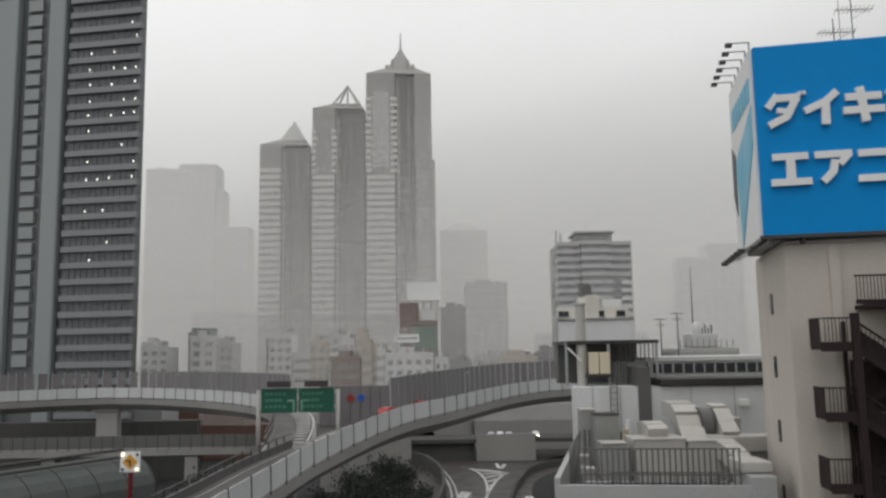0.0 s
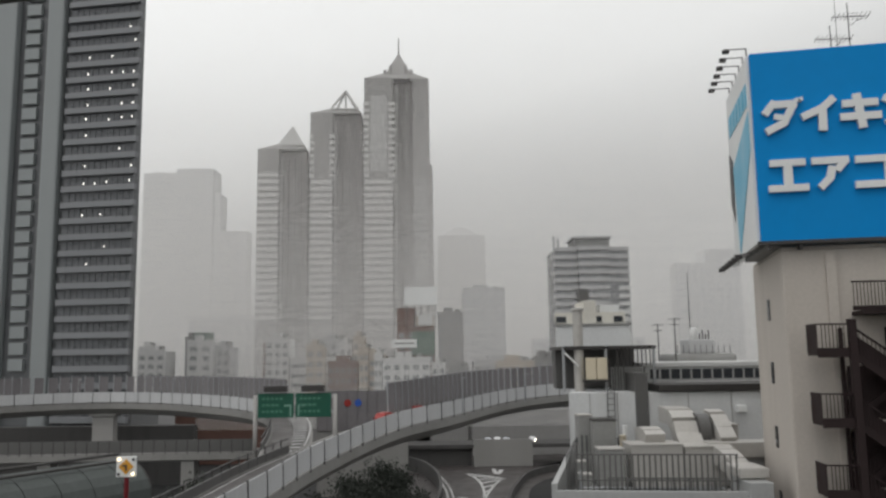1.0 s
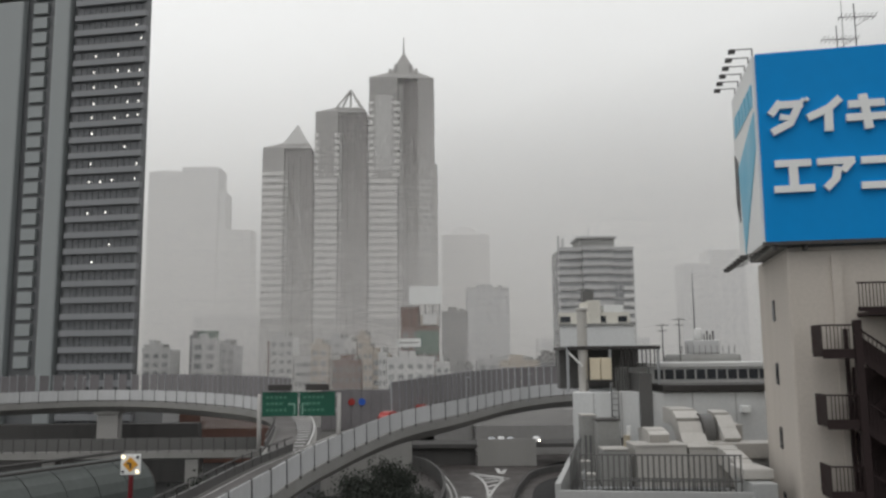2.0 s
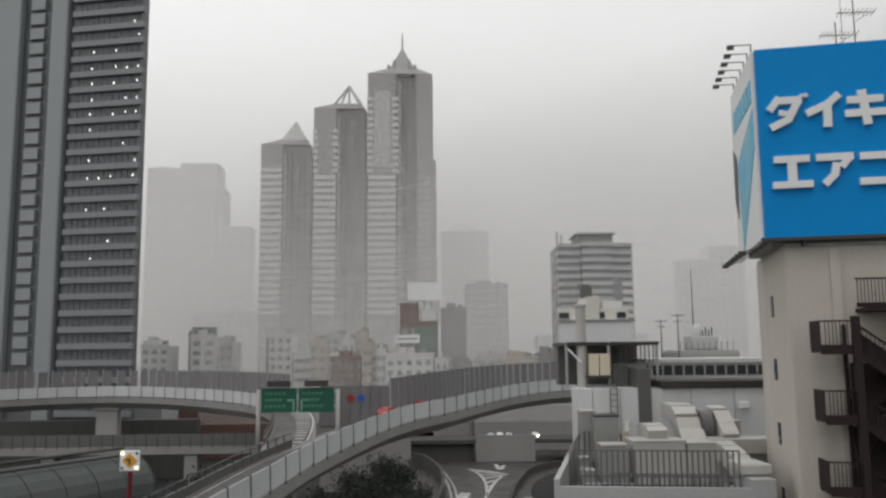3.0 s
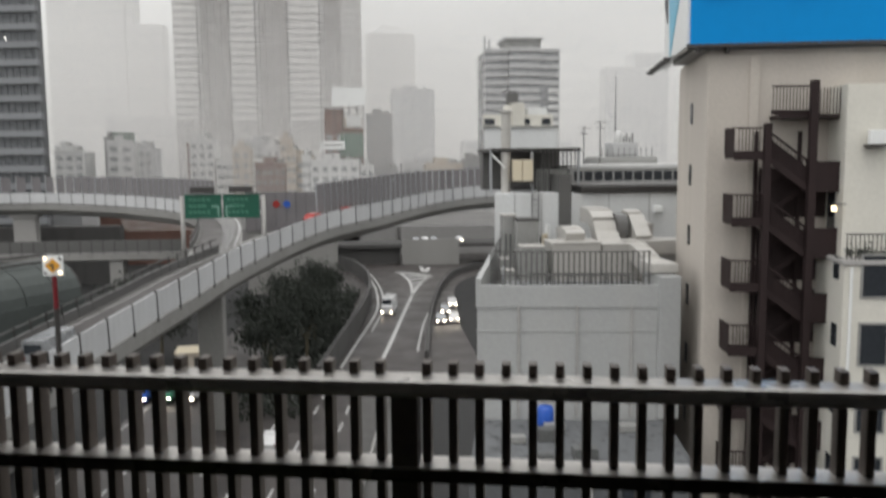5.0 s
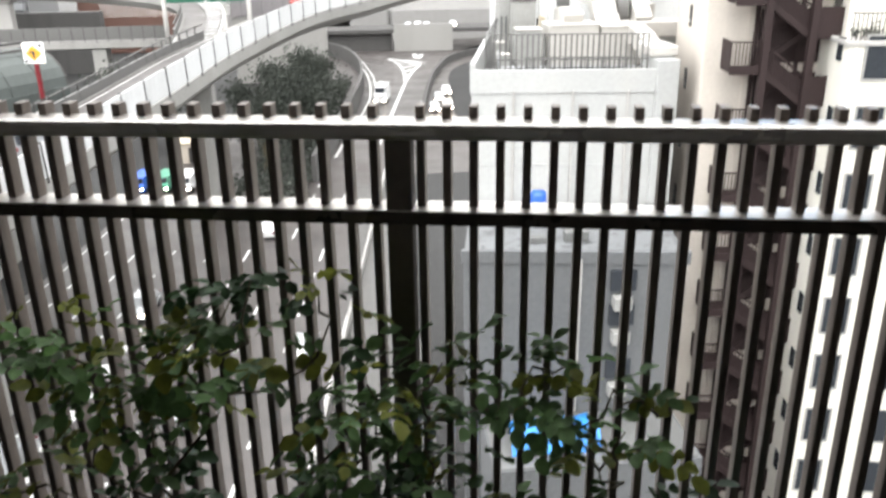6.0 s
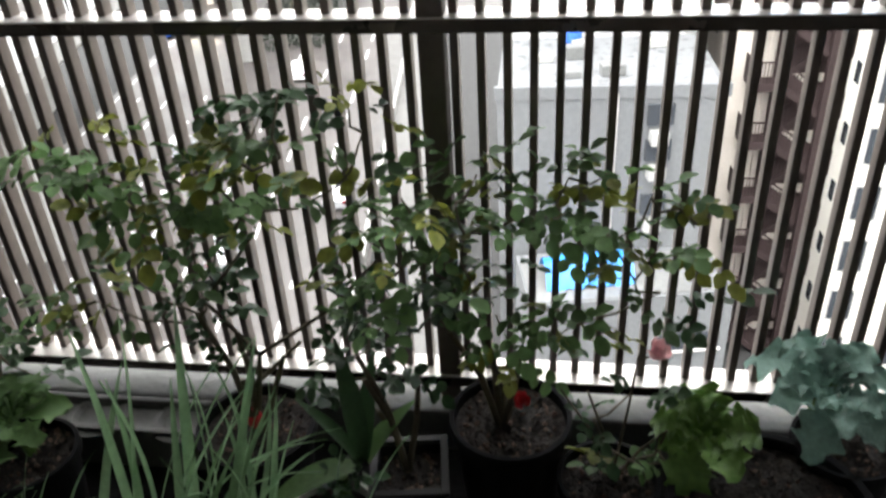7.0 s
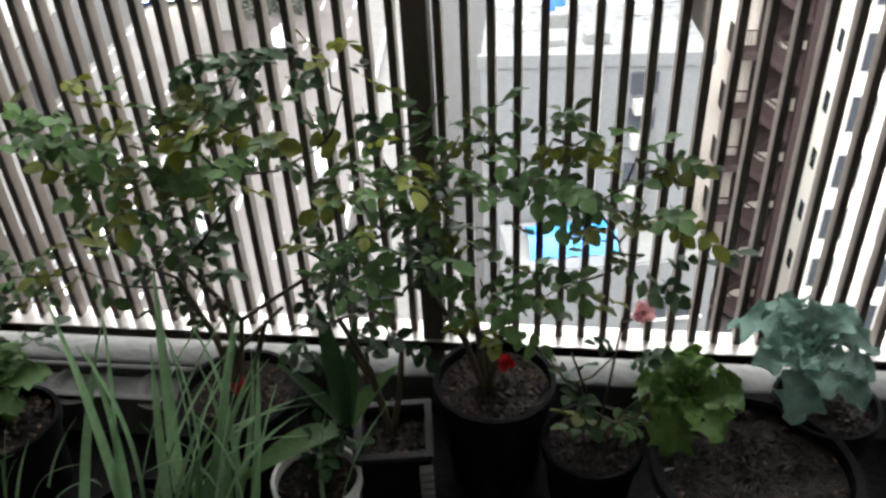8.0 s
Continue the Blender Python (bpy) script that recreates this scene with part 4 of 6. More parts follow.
part("body", lathe(bmesh.new(), [(0, 0), (.33, 0), (.36, .1), (.36, .8), (.30, .92), (0, .95)], 20), M["deep_blue"], tk, smooth=True)
rb = random.Random(4)
for i in range(7):
    x, y = 5.0 + rb.random() * 6, 30 + rb.random() * 4
    whole("roof_box", bx(x, x + rb.uniform(.4, 1.0), y, y + rb.uniform(.3, .6), 16.36, 16.36 + rb.uniform(.25, .6), bev=.04), M["unit" if i % 2 else "roof"], "small weathered grey box on the lower roof", "box", group="roof clutter")

# upper parts of the white building
up = thing("rear_building", "white panelled rear building with a glazed strip and dark ledge", "building")
part("panel_wall", prism([(7.4, 48), (11.3, 48), (12.2, 60), (9.9, 60)], 0, 26.1), M["bright_wall"], up)
part("panel_wall", bx(11.95, 21, 48, 60, 0, 26.05), M["bright_wall"], up)
# dark strip just proud of the wall, the recess's shade in its colour
part("recess", bx(11.25, 12.0, 47.9, 60, 0, 27.2), M["steel_mid"], up)
part("dark_ledge", bx(12.6, 21, 47.8, 52, 26.1, 26.5), M["steel_dark"], up)
part("strip_wall", bx(12.9, 21, 52, 60, 26.5, 27.45), M["far_light"], up)
part("strip_roof", bx(12.7, 21.2, 51.88, 60, 27.45, 27.75, bev=.04), M["far_light"], up)
for i in range(12):
    x = 13.2 + i * .66
    part("strip_window", bx(x, x + .54, 51.93, 52.1, 26.72, 27.32), M["tower_glass"], up)
for x in (8.6, 10.2, 14.3, 16.8, 19):
    part("panel_joint", bx(x, x + .03, 47.97, 48.01, 21.7, 26.1), M["unit"], up)
part("ladder", bx(9.6, 9.64, 47.85, 47.9, 21.8, 26.8), M["steel_dark"], up)
part("ladder", bx(10.0, 10.04, 47.85, 47.9, 21.8, 26.8), M["steel_dark"], up)
for i in range(14):
    part("rung", bx(9.6, 10.04, 47.86, 47.89, 22 + i * .34, 22.03 + i * .34), M["steel_dark"], up)
part("wall_lamp", bx(17.0, 17.5, 47.5, 48, 24.9, 25.3, bev=.06), M["ad_white"], up)
pt = thing("penthouse", "white rooftop penthouse with small windows and dark undercroft", "building")
part("wall", prism([(7.9, 56), (13.0, 56), (14.4, 64), (9.6, 64)], 26.2, 30.4), M["bright_wall"], pt)
part("upper_wall", prism([(7.9, 56.5), (12.8, 56.5), (13.8, 63), (9.6, 63)], 30.4, 31.2), M["cream"], pt)
part("stair_head", bx(9.9, 10.75, 56.2, 60, 30.42, 32.0, bev=.04), M["cream"], pt)
part("roof_hut", bx(11.2, 12.6, 57.4, 60, 31.2, 31.75, bev=.04), M["bright_wall"], pt)
part("roof_cage", bx(9.75, 10.45, 57, 58, 32.0, 32.8, bev=.05), M["steel_mid"], pt)
part("band", bx(7.8, 13.1, 55.9, 56.02, 30.28, 30.4), M["unit"], pt)
for x, xe in ((8.0, 8.7), (10.8, 11.15), (12.0, 12.6)):
    w = part("window", bx(x, xe, 56.4, 56.6, 30.55, 30.92), M["tower_glass"], pt)
    part("window_frame", bx(x - .06, xe + .06, 56.43, 56.52, 30.48, 30.54), M["unit"], w)
part("dark_canopy", bx(7.4, 13.0, 49.6, 55.9, 28.6, 28.8), M["steel_dark"], pt)
part("equipment_box", bx(10.7, 12.4, 50.4, 52, 26.1, 27.5, bev=.05), M["unit"], pt)
for k in range(5):
    part("vertical_pipe", tube(bmesh.new(), (10.4 + k * .17, 49.9 + .1 * (k % 2), 26.1), (10.4 + k * .17, 49.9 + .1 * (k % 2), 27.4 + .35 * (k % 3)), .045, n=8), M["steel_mid"], pt)
part("dark_back", bx(7.6, 12.8, 54.5, 55.8, 26.1, 28.6), M["steel_mid"], pt)
for x in (7.35, 9.9, 12.8):
    part("canopy_post", bx(x, x + .14, 49.6, 49.75, 26.1, 28.8), M["steel"], pt)
part("brace", tube(bmesh.new(), (7.5, 49.6, 28.4), (8.3, 49.6, 27.6), .06, n=8), M["ad_white"], pt)
for i in range(9):
    part("lattice", bx(10.6 + i * .25, 10.66 + i * .25, 49.55, 49.6, 27.6, 28.7), M["steel_dark"], pt)
st = thing("flue_stack", "tall pale round flue stack", "chimney", at=pose(8.4, 50, 26.1))
part("pipe", lathe(bmesh.new(), [(.30, 0), (.30, 4.8), (.38, 4.85), (.38, 5.0), (.1, 5.05)], 28), M["duct"], st)
wt = thing("water_tank", "cream panelled water tank on a dark frame", "tank", at=pose(8.55, 49.2, 26.35))
for i in range(2):
    part("tank_panel", bx(.1 + i * .68, .74 + i * .68, 0, 1.2, .45, 1.75, bev=.05), M["tank"], wt)
part("frame", bx(0, 1.5, -.05, 1.3, .3, .44), M["steel_dark"], wt)
for x in (.0, 1.42):
    part("frame_post", bx(x, x + .08, -.06, .02, 0, 1.85), M["steel_dark"], wt)
ct = thing("cooling_tower", "grey cooling tower with a white drum on a rooftop mound", "cooling tower", at=pose(18.9, 60, 27.4))
part("plinth", bx(-2.2, 2.4, -1, 3, -.5, .9, bev=.3), M["unit"], ct)
part("casing", bx(-1.0, 1.0, -.6, 1.4, .9, 1.9, bev=.1), M["far_grey"], ct)
part("drum", lathe(bmesh.new(), [(0, 0), (.26, 0), (.28, 1.1), (.18, 1.25), (0, 1.27)], 18, (-.45, -.3, 1.5)), M["far_light"], ct, smooth=True)
for k in range(4):
    part("pipe", tube(bmesh.new(), (-.05 + k * .22, -.35, 1.6), (-.05 + k * .22, -.35, 2.3 + .25 * (k % 2)), .06, n=8), M["steel_mid"], ct)
for k in range(10):
    part("guard_bar", bx(-1.9 + k * .42, -1.86 + k * .42, -1.0, -.96, .9, 1.5), M["steel_mid"], ct)
an = thing("antenna_mast", "thin whip antenna on the roof", "antenna", at=pose(18.3, 60, 28))
part("whip", tube(bmesh.new(), (0, 0, 0), (0, 0, 6.2), .06, .02, n=6), M["steel_dark"], an)
for x, h in ((15.4, 3.0), (16.6, 3.4), (10.0, 5.6), (11.4, 3.0)):
    a = thing("aerial", "thin rooftop aerial with cross bars", "antenna", at=pose(x, 58, 27.4), group="rooftop aerials")
    part("mast", tube(bmesh.new(), (0, 0, 0), (0, 0, h), .05, .03, n=6), M["steel_dark"], a)
    part("cross_bar", bx(-.45, .45, -.02, .02, h - .1, h - .05), M["steel_dark"], a)
    part("cross_bar", bx(-.3, .3, -.02, .02, h - .5, h - .45), M["steel_dark"], a)

# rooftop plant
R0 = 21.66
def unit(label, x0, x1, y0, y1, h, m="unit", cat="air unit"):
    t = thing("rooftop_unit", label, cat, at=pose((x0 + x1) / 2, (y0 + y1) / 2, R0), group="rooftop units")
    w, d = (x1 - x0) / 2, (y1 - y0) / 2
    part("casing", bx(-w, w, -d, d, .15, h, bev=.04), M[m], t)
    part("lid", bx(-w - .04, w + .04, -d - .04, d + .04, h, h + .08, bev=.02), M["steel_dark" if "dark top" in label else "duct"], t)
    for s in (-1, 1):
        part("skid", bx(s * w * .8 - .06, s * w * .8 + .06, -d, d, 0, .15), M["steel_dark"], t)
    for i in range(int(2 * w / .25) if "louvred" in label else 0):
        part("louvre", bx(-w + .1 + i * .25, -w + .22 + i * .25, -d - .012, -d + .01, .4, h * .7), M["roof"], t)
    return t


unit("grey air handling unit with louvred front", 7.35, 8.1, 44.6, 45.8, 3.35)
unit("tall grey condenser with dark top", 7.95, 9.2, 43.8, 45.2, 3.15)
unit("low grey condenser box", 7.75, 8.95, 41, 42.2, 1.95)
unit("pale duct box behind the railing", 9.3, 11.85, 41, 43, 2.12, "duct", "duct")
unit("pale low duct box beside the fan", 11.95, 14.3, 41, 42.8, 2.0, "duct", "duct")


def bent_duct(label, x, w, pts):
    t = thing("bent_duct", label, "duct", at=pose(x, 0, R0))
    for (ya, za), (yb, zb) in zip(pts, pts[1:]):
        a, b = Vector((0, ya, za)), Vector((0, yb, zb))
        n = Vector((0, -(b - a).z, (b - a).y)).normalized() * .42
        part("segment", solid(bmesh.new(), [[c + Vector((sx * w, 0, 0)) + n * s for sx, s in ((-1, -1), (1, -1), (1, 1), (-1, 1))] for c in (a, a.lerp(b, .97))]), M["duct"], t)
    return t


bent_duct("pale curved sheet-metal duct", 12.78, .64, [(42.2, 1.6), (42.9, 1.75), (43.5, 2.3), (43.9, 2.9), (44.6, 3.25), (46.5, 3.3)])
bent_duct("short pale curved duct", 10.75, .5, [(42.0, 2.2), (42.5, 2.38), (43.4, 2.45), (44.2, 2.3)])
bent_duct("pale curved duct beyond the fan", 14.6, .42, [(42.6, 2.0), (43.3, 2.5), (44.1, 3.1), (45.0, 3.2)])
bent_duct("pale duct end bending over the parapet", 13.75, .42, [(37.4, .55), (38.2, .95), (39.2, 1.35), (40.4, 1.6), (41.6, 1.68)])
fn = thing("duct_fan", "round dark fan housing between ducts", "fan", at=pose(13.7, 44.0, R0 + 2.6))
part("housing", tube(bmesh.new(), (-.3, 0, 0), (.3, 0, 0), .86, n=28), M["steel_mid"], fn, smooth=False)
part("rim", tube(bmesh.new(), (-.36, 0, 0), (-.3, 0, 0), .9, n=28), M["steel_dark"], fn)
for k in range(8):
    part("vane", bx(-.372, -.364, -.03, .03, .1, .8, m=Matrix.Rotation(k * math.pi / 4, 4, "X")), M["unit"], fn)
part("stand", bx(-.3, .3, -.5, .5, -2.6, -.6), M["steel_dark"], fn)
unit("pale plenum box under the fan ducts", 14.2, 15.9, 44.6, 46, 2.75, "duct", "duct")
whole("pipe_run", tube(tube(tube(bmesh.new(), (6.2, 37.6, R0 + .5), (12.4, 36.9, R0 + .5), .07, n=8), (6.2, 37.6, R0 + .7), (12.4, 36.9, R0 + .7), .05, n=8), (6.2, 37.4, R0), (6.2, 37.4, R0 + 1.5), .06, n=8), M["steel"], "grey pipes running along the roof edge", "pipes")
for x, y, h in ((6.6, 40.0, .9), (6.9, 43.2, 1.1), (9.15, 46.5, 1.6), (11.4, 46.8, 1.9)):
    unit("small weathered grey plant box", x, x + .55, y, y + .6, h)
whole("long_duct", bx(13.4, 17.2, 41.8, 43.4, R0 + 1.4, R0 + 2.15, bev=.04), M["duct"], "long pale horizontal rooftop duct", "duct")
whole("duct_support", bx(13.6, 17.0, 42, 43.2, R0 - 9, R0 + 1.39), M["unit"], "grey duct support plinth", "plinth")
pc = thing("pipe_cluster", "cluster of pipes and valves with a white vessel", "pipes", at=pose(9.75, 46.2, R0))
bm = bmesh.new()
for i in range(6):
    tube(bm, (-.5 + i * .18, (i % 3) * .15, 0), (-.5 + i * .18, (i % 3) * .15, 1.3 + .25 * (i % 4)), .05, n=8)
part("pipes", bm, M["steel_dark"], pc)
part("vessel", tube(bmesh.new(), (.25, -.2, .9), (.25, -.2, 2.2), .18, n=14), M["tank"], pc)
part("white_vessel", tube(bmesh.new(), (.45, 0, 1.9), (.45, 0, 2.7), .15, n=14), M["ad_white"], pc)
# railing along the roof edge
rr = thing("roof_railing", "grey steel railing round the roof equipment", "railing")
for i in range(29):
    part("baluster", bx(5.84 + i * .24, 5.91 + i * .24, 36.6 - i * .03, 36.64 - i * .03, R0, R0 + 2.28), M["steel_mid"], rr)
for z in (.25, 1.15, 2.24):
    part("rail", prism([(5.8, 36.6), (12.65, 35.73), (12.65, 35.79), (5.8, 36.66)], R0 + z, R0 + z + .06), M["steel_mid"], rr)
for i in range(26):
    part("inner_baluster", bx(7.4 + i * .19, 7.45 + i * .19, 37.3 - i * .024, 37.34 - i * .024, R0, R0 + 1.15), M["roof"], rr)
part("inner_rail", prism([(7.35, 37.3), (12.2, 36.68), (12.2, 36.74), (7.35, 37.36)], R0 + 1.12, R0 + 1.18), M["steel_mid"], rr)
for i in range(12):
    part("side_baluster", bx(5.5 + i * .2, 5.54 + i * .2, 37 + i * .9, 37.04 + i * .9, R0, R0 + 2.2), M["steel_mid"], rr)
part("side_rail", prism([(5.49, 37), (5.55, 37), (7.75, 47), (7.69, 47)], R0 + 2.16, R0 + 2.22), M["steel_mid"], rr)

# ---------------- beige tower with the billboard ----------------
BT = pose(14.45, 34.2, 0, 0, 0, -12)
bt = thing("stair_tower_building", "beige rendered tower building carrying a rooftop billboard", "building", at=BT)
part("wall", bx(0, 9.5, 0, 7.4, 0, 32.5, bev=.08), M["beige"], bt)
part("pilaster", bx(1.7, 2.1, -.12, 0, 0, 32.3), M["beige"], bt)
for k in range(11):
    w = part("slit_window", bx(-.06, .1, 3.3, 3.75, 1.2 + k * 2.85, 2.15 + k * 2.85), M["tower_glass"], bt)
part("roof_slab", bx(.02, 9.4, .02, 7.3, 32.5, 32.66, bev=.04), M["beige"], bt)
part("wall_lamp", bx(5.4, 5.7, -.2, 0, 30.2, 30.5, bev=.04), M["unit"], bt)
SG = pose(13.55, 34.0, 0, 0, 0, -12)
sg = thing("billboard", "blue rooftop billboard with raised white lettering and pale side", "billboard", at=SG)
part("front_board", bx(0, 11.5, -.12, .1, 32.8, 41.05, bev=.03), M["ad_blue"], sg)
part("side_board", bx(-.12, .1, .12, 6.6, 32.8, 41.05, bev=.03), M["ad_white"], sg, "white side panel")
part("core_frame", bx(.3, 11, .4, 6.4, 32.68, 40.8), M["unit"], sg)
part("trim", bx(-.16, 11.5, -.16, -.1, 32.7, 32.85), M["steel_dark"], sg)
bm = bmesh.new()
solid(bm, [[Vector((x, y, z)) for y, z in ((.3, 38.6), (.3, 36.9), (4.6, 32.9), (5.4, 37.2))] for x in (-.15, -.121)])
part("light_blue_wedge", bm, M["ad_sky"], sg)
bm = bmesh.new()
solid(bm, [[Vector((x, y, z)) for y, z in ((5.5, 37.6), (6.5, 38.2), (6.5, 35.6), (5.6, 34.6))] for x in (-.155, -.122)])
part("dark_wedge", bm, M["ad_black"], sg)
for i in range(6):
    part("side_letter_shape", bx(-.16, -.12, .5 + i * .95, 1.2 + i * .95, 38.9, 39.9), M["ad_sky"], sg)


def glyph(bars, x, z, s, name):
    """Raised strokes: each (x0, z0, x1, z1, thickness) in a unit cell."""
    bm = bmesh.new()
    for n, (x0, z0, x1, z1, w) in enumerate(bars):
        a, b = Vector((x + x0 * s, 0, z + z0 * s)), Vector((x + x1 * s, 0, z + z1 * s))
        d = (b - a).normalized()
        nn = Vector((-d.z, 0, d.x)) * (w * s / 2)
        y0 = -.30 - n * .004
        solid(bm, [[Vector((p.x, y, p.z)) for p in (a - nn, b - nn, b + nn, a + nn)] for y in (y0, -.115)])
    part(name, bm, M["ad_white"], sg)


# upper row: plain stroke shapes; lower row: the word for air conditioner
W = .215
glyph([(.40, 1.0, .10, .62, W), (.32, .90, 1.02, .90, W), (.94, .92, .62, .30, W), (.66, .34, .12, .08, W), (.36, .54, .74, .46, .16), (1.0, 1.06, 1.05, .96, .09), (1.12, 1.07, 1.17, .97, .09)], .30, 37.38, 1.42, "stroke_shape")
glyph([(1.0, 1.0, .60, .66, W), (.64, .70, .08, .46, W), (.66, .68, .64, .02, .23)], 1.80, 37.38, 1.42, "stroke_shape")
glyph([(.10, .76, 1.08, .76, W), (.02, .36, 1.14, .36, W), (.50, 1.04, .62, .0, .23)], 3.38, 37.42, 1.42, "stroke_shape")
glyph([(.08, .90, .36, .72, W), (.12, .10, 1.0, .78, W)], 5.0, 37.4, 1.42, "stroke_shape")
glyph([(.06, .90, 1.10, .90, W), (.58, .88, .58, .12, .26), (.0, .10, 1.16, .10, W)], .42, 34.9, 1.36, "letter_e")
glyph([(.06, .90, 1.12, .90, W), (1.06, .92, .76, .58, W), (.64, .72, .56, .34, .22), (.58, .38, .26, .06, .22)], 2.08, 34.9, 1.36, "letter_a")
glyph([(.08, .88, 1.06, .88, W), (1.0, .97, 1.0, .02, .23), (.04, .10, 1.06, .10, W)], 3.74, 34.9, 1.36, "letter_ko")
glyph([(.08, .90, .36, .72, W), (.12, .10, 1.0, .78, W)], 5.42, 34.9, 1.36, "letter_n")
for i in range(6):
    y = .6 + i * 1.1
    for z0, top in ((41.15, True), (32.65, False)):
        a = part("lamp_arm", tube(bmesh.new(), (0, y, z0 + (.40 if top else -.1)), (-.75, y, z0 + (.42 if top else -.25)), .025, n=6), M["steel_dark"], sg)
        part("flood_lamp", bx(-1.0, -.7, y - .13, y + .13, z0 + (.26 if top else -.42), z0 + (.42 if top else -.24), bev=.03), M["steel_dark"], a)
        if top:
            part("arm_strut", tube(bmesh.new(), (0, y, z0 - .6), (0, y, z0 + .42), .03, n=6), M["steel_dark"], a)
for x in (.3, 1.5):
    part("bracket", bx(x, x + .12, -.05, .4, 32.5, 32.8), M["steel_dark"], sg)
whip = thing("whip_aerial", "thin whip aerial above the billboard", "antenna", at=SG @ pose(4.3, 2.6, 40.8))
part("mast", tube(bmesh.new(), (0, 0, 0), (0, 0, 4.0), .02, .01, n=6), M["steel_dark"], whip)
for x, h in ((4.0, 2.5), (4.8, 3.5)):
    a = thing("tv_aerial", "thin dark television aerial above the billboard", "antenna", at=SG @ pose(x, 2.5, 40.5), group="billboard aerials")
    part("mast", tube(bmesh.new(), (0, 0, 0), (0, 0, h), .025, n=6), M["steel_dark"], a)
    part("boom", tube(bmesh.new(), (-.7, 0, h - .6), (.9, 0, h - .7), .018, n=6), M["steel_dark"], a)
    part("stay", tube(bmesh.new(), (0, 0, h - 1.1), (.7, 0, h - .68), .012, n=5), M["steel_dark"], a)
    for i in range(9):
        part("element", tube(bmesh.new(), (-.6 + i * .18, -.45, h - .6 - i * .01), (-.6 + i * .18, .45, h - .6 - i * .01), .015, n=5), M["steel_dark"], a)

# ---------------- outside stair ----------------
fe = thing("fire_escape", "dark brown steel fire escape with railed landings", "stair", at=pose(14.87, 32.4, .2, 0, 0, -8))
FL = 2.72
bal_me = mesh_of("baluster", bx(-.014, .014, -.014, .014, .05, 1.1), M["stair"])
land_me = mesh_of("landing", bx(0, 1.3, 0, 1.3, -.12, 0, bev=.01), M["stair"])
lrail = mesh_of("landing_rail", bx(0, 1.3, -.03, .03, 1.08, 1.14), M["stair"])
lside = mesh_of("side_panel", bx(-.02, .02, 0, 1.3, .0, 1.14), M["stair"])
fascia = mesh_of("landing_fascia", bx(0, 1.3, -.02, .02, -.2, .18), M["stair"])
fl2 = mesh_of("far_landing", bx(3.1, 4.7, 0, 1.3, -.15, 0), M["stair"])
fp2 = mesh_of("far_landing_panel", bx(3.1, 4.7, -.02, .02, -.15, 1.1), M["stair"])
for k in range(11):
    z = 28.0 - k * FL
    for me in (land_me, lrail, lside, fascia):
        piece(me.name, me, fe, pose(0, 0, z))
    for i in range(1, 9):
        piece("baluster", bal_me, fe, pose(.05 + i * .14, 0, z))
    zz = z - FL / 2
    # dark panel added for the gloom behind the layered flights
    part("back_screen", bx(1.5, 4.6, 1.36, 1.42, z - FL + .1, z - .55 + .12 * (k % 3)), M["stair"], fe)
    piece("far_landing", fl2, fe, pose(0, 0, zz))
    piece("far_landing_panel", fp2, fe, pose(0, 0, zz))
    for (xa, za), (xb, zb), y in (((1.3, z), (3.1, zz), .1), ((3.1, zz), (1.3, z - FL), .9)):
        bm = bmesh.new()
        solid(bm, [[Vector((xa, yy, za + o)), Vector((xb, yy, zb + o)), Vector((xb, yy, zb + o + .35)), Vector((xa, yy, za + o + .35))] for yy in (y - .03, y + .03) for o in (-.22,)])
        part("stringer", bm, M["stair"], fe)
        bm = bmesh.new()
        solid(bm, [[Vector((xa, yy, za)), Vector((xb, yy, zb)), Vector((xb, yy, zb + .8)), Vector((xa, yy, za + .8))] for yy in (y + .04, y + .07)])
        part("flight_panel", bm, M["stair"], fe)
        bm = bmesh.new()
        solid(bm, [[Vector((xa, yy, za + 1.0)), Vector((xb, yy, zb + 1.0)), Vector((xb, yy, zb + 1.1)), Vector((xa, yy, za + 1.1))] for yy in (y - .03, y + .03)])
        part("handrail", bm, M["stair"], fe)
        for i in range(1, 12):
            t = i / 12
            piece("baluster", bal_me, fe, pose(xa + (xb - xa) * t, y, za + (zb - za) * t))
        bm = bmesh.new()
        for i in range(7):
            t = (i + .5) / 7
            box(bm, xa + (xb - xa) * t - .13, xa + (xb - xa) * t + .13, y, y + .75, za + (zb - za) * t - .04, za + (zb - za) * t)
        part("treads", bm, M["stair"], fe)
for x, y, w, h in ((1.2, -.12, .28, 29.3), (3.0, -.12, .3, 31.0), (4.6, .0, .14, 29.0), (1.25, 1.25, .14, 29.0), (3.05, 1.25, .14, 29.0)):
    part("column", bx(x, x + w, y, y + w, 0, h), M["stair"], fe)
part("top_platform", bx(1.9, 4.9, .2, 1.6, 29.5, 29.65), M["stair"], fe)
for i in range(11):
    piece("baluster", bal_me, fe, pose(1.72 + i * .135, .62, 29.72))
part("top_rail", bx(1.65, 3.2, .59, .65, 30.78, 30.85), M["stair"], fe)
part("top_kickboard", bx(1.65, 3.2, .6, .64, 29.66, 29.85), M["stair"], fe)
for i in range(14):
    piece("baluster", bal_me, fe, pose(3.2 + i * .13, .2, 29.6))
lm = thing("stair_lamp", "small lit wall lamp beside the fire escape", "lamp", at=pose(18.55, 31.2, 26.05))
part("lamp_glass", bx(-.08, .08, -.07, .07, -.1, .1, bev=.03), M["lamp_warm"], lm)
part("bracket", bx(-.05, .5, .0, .05, .15, .2), M["steel_dark"], lm)

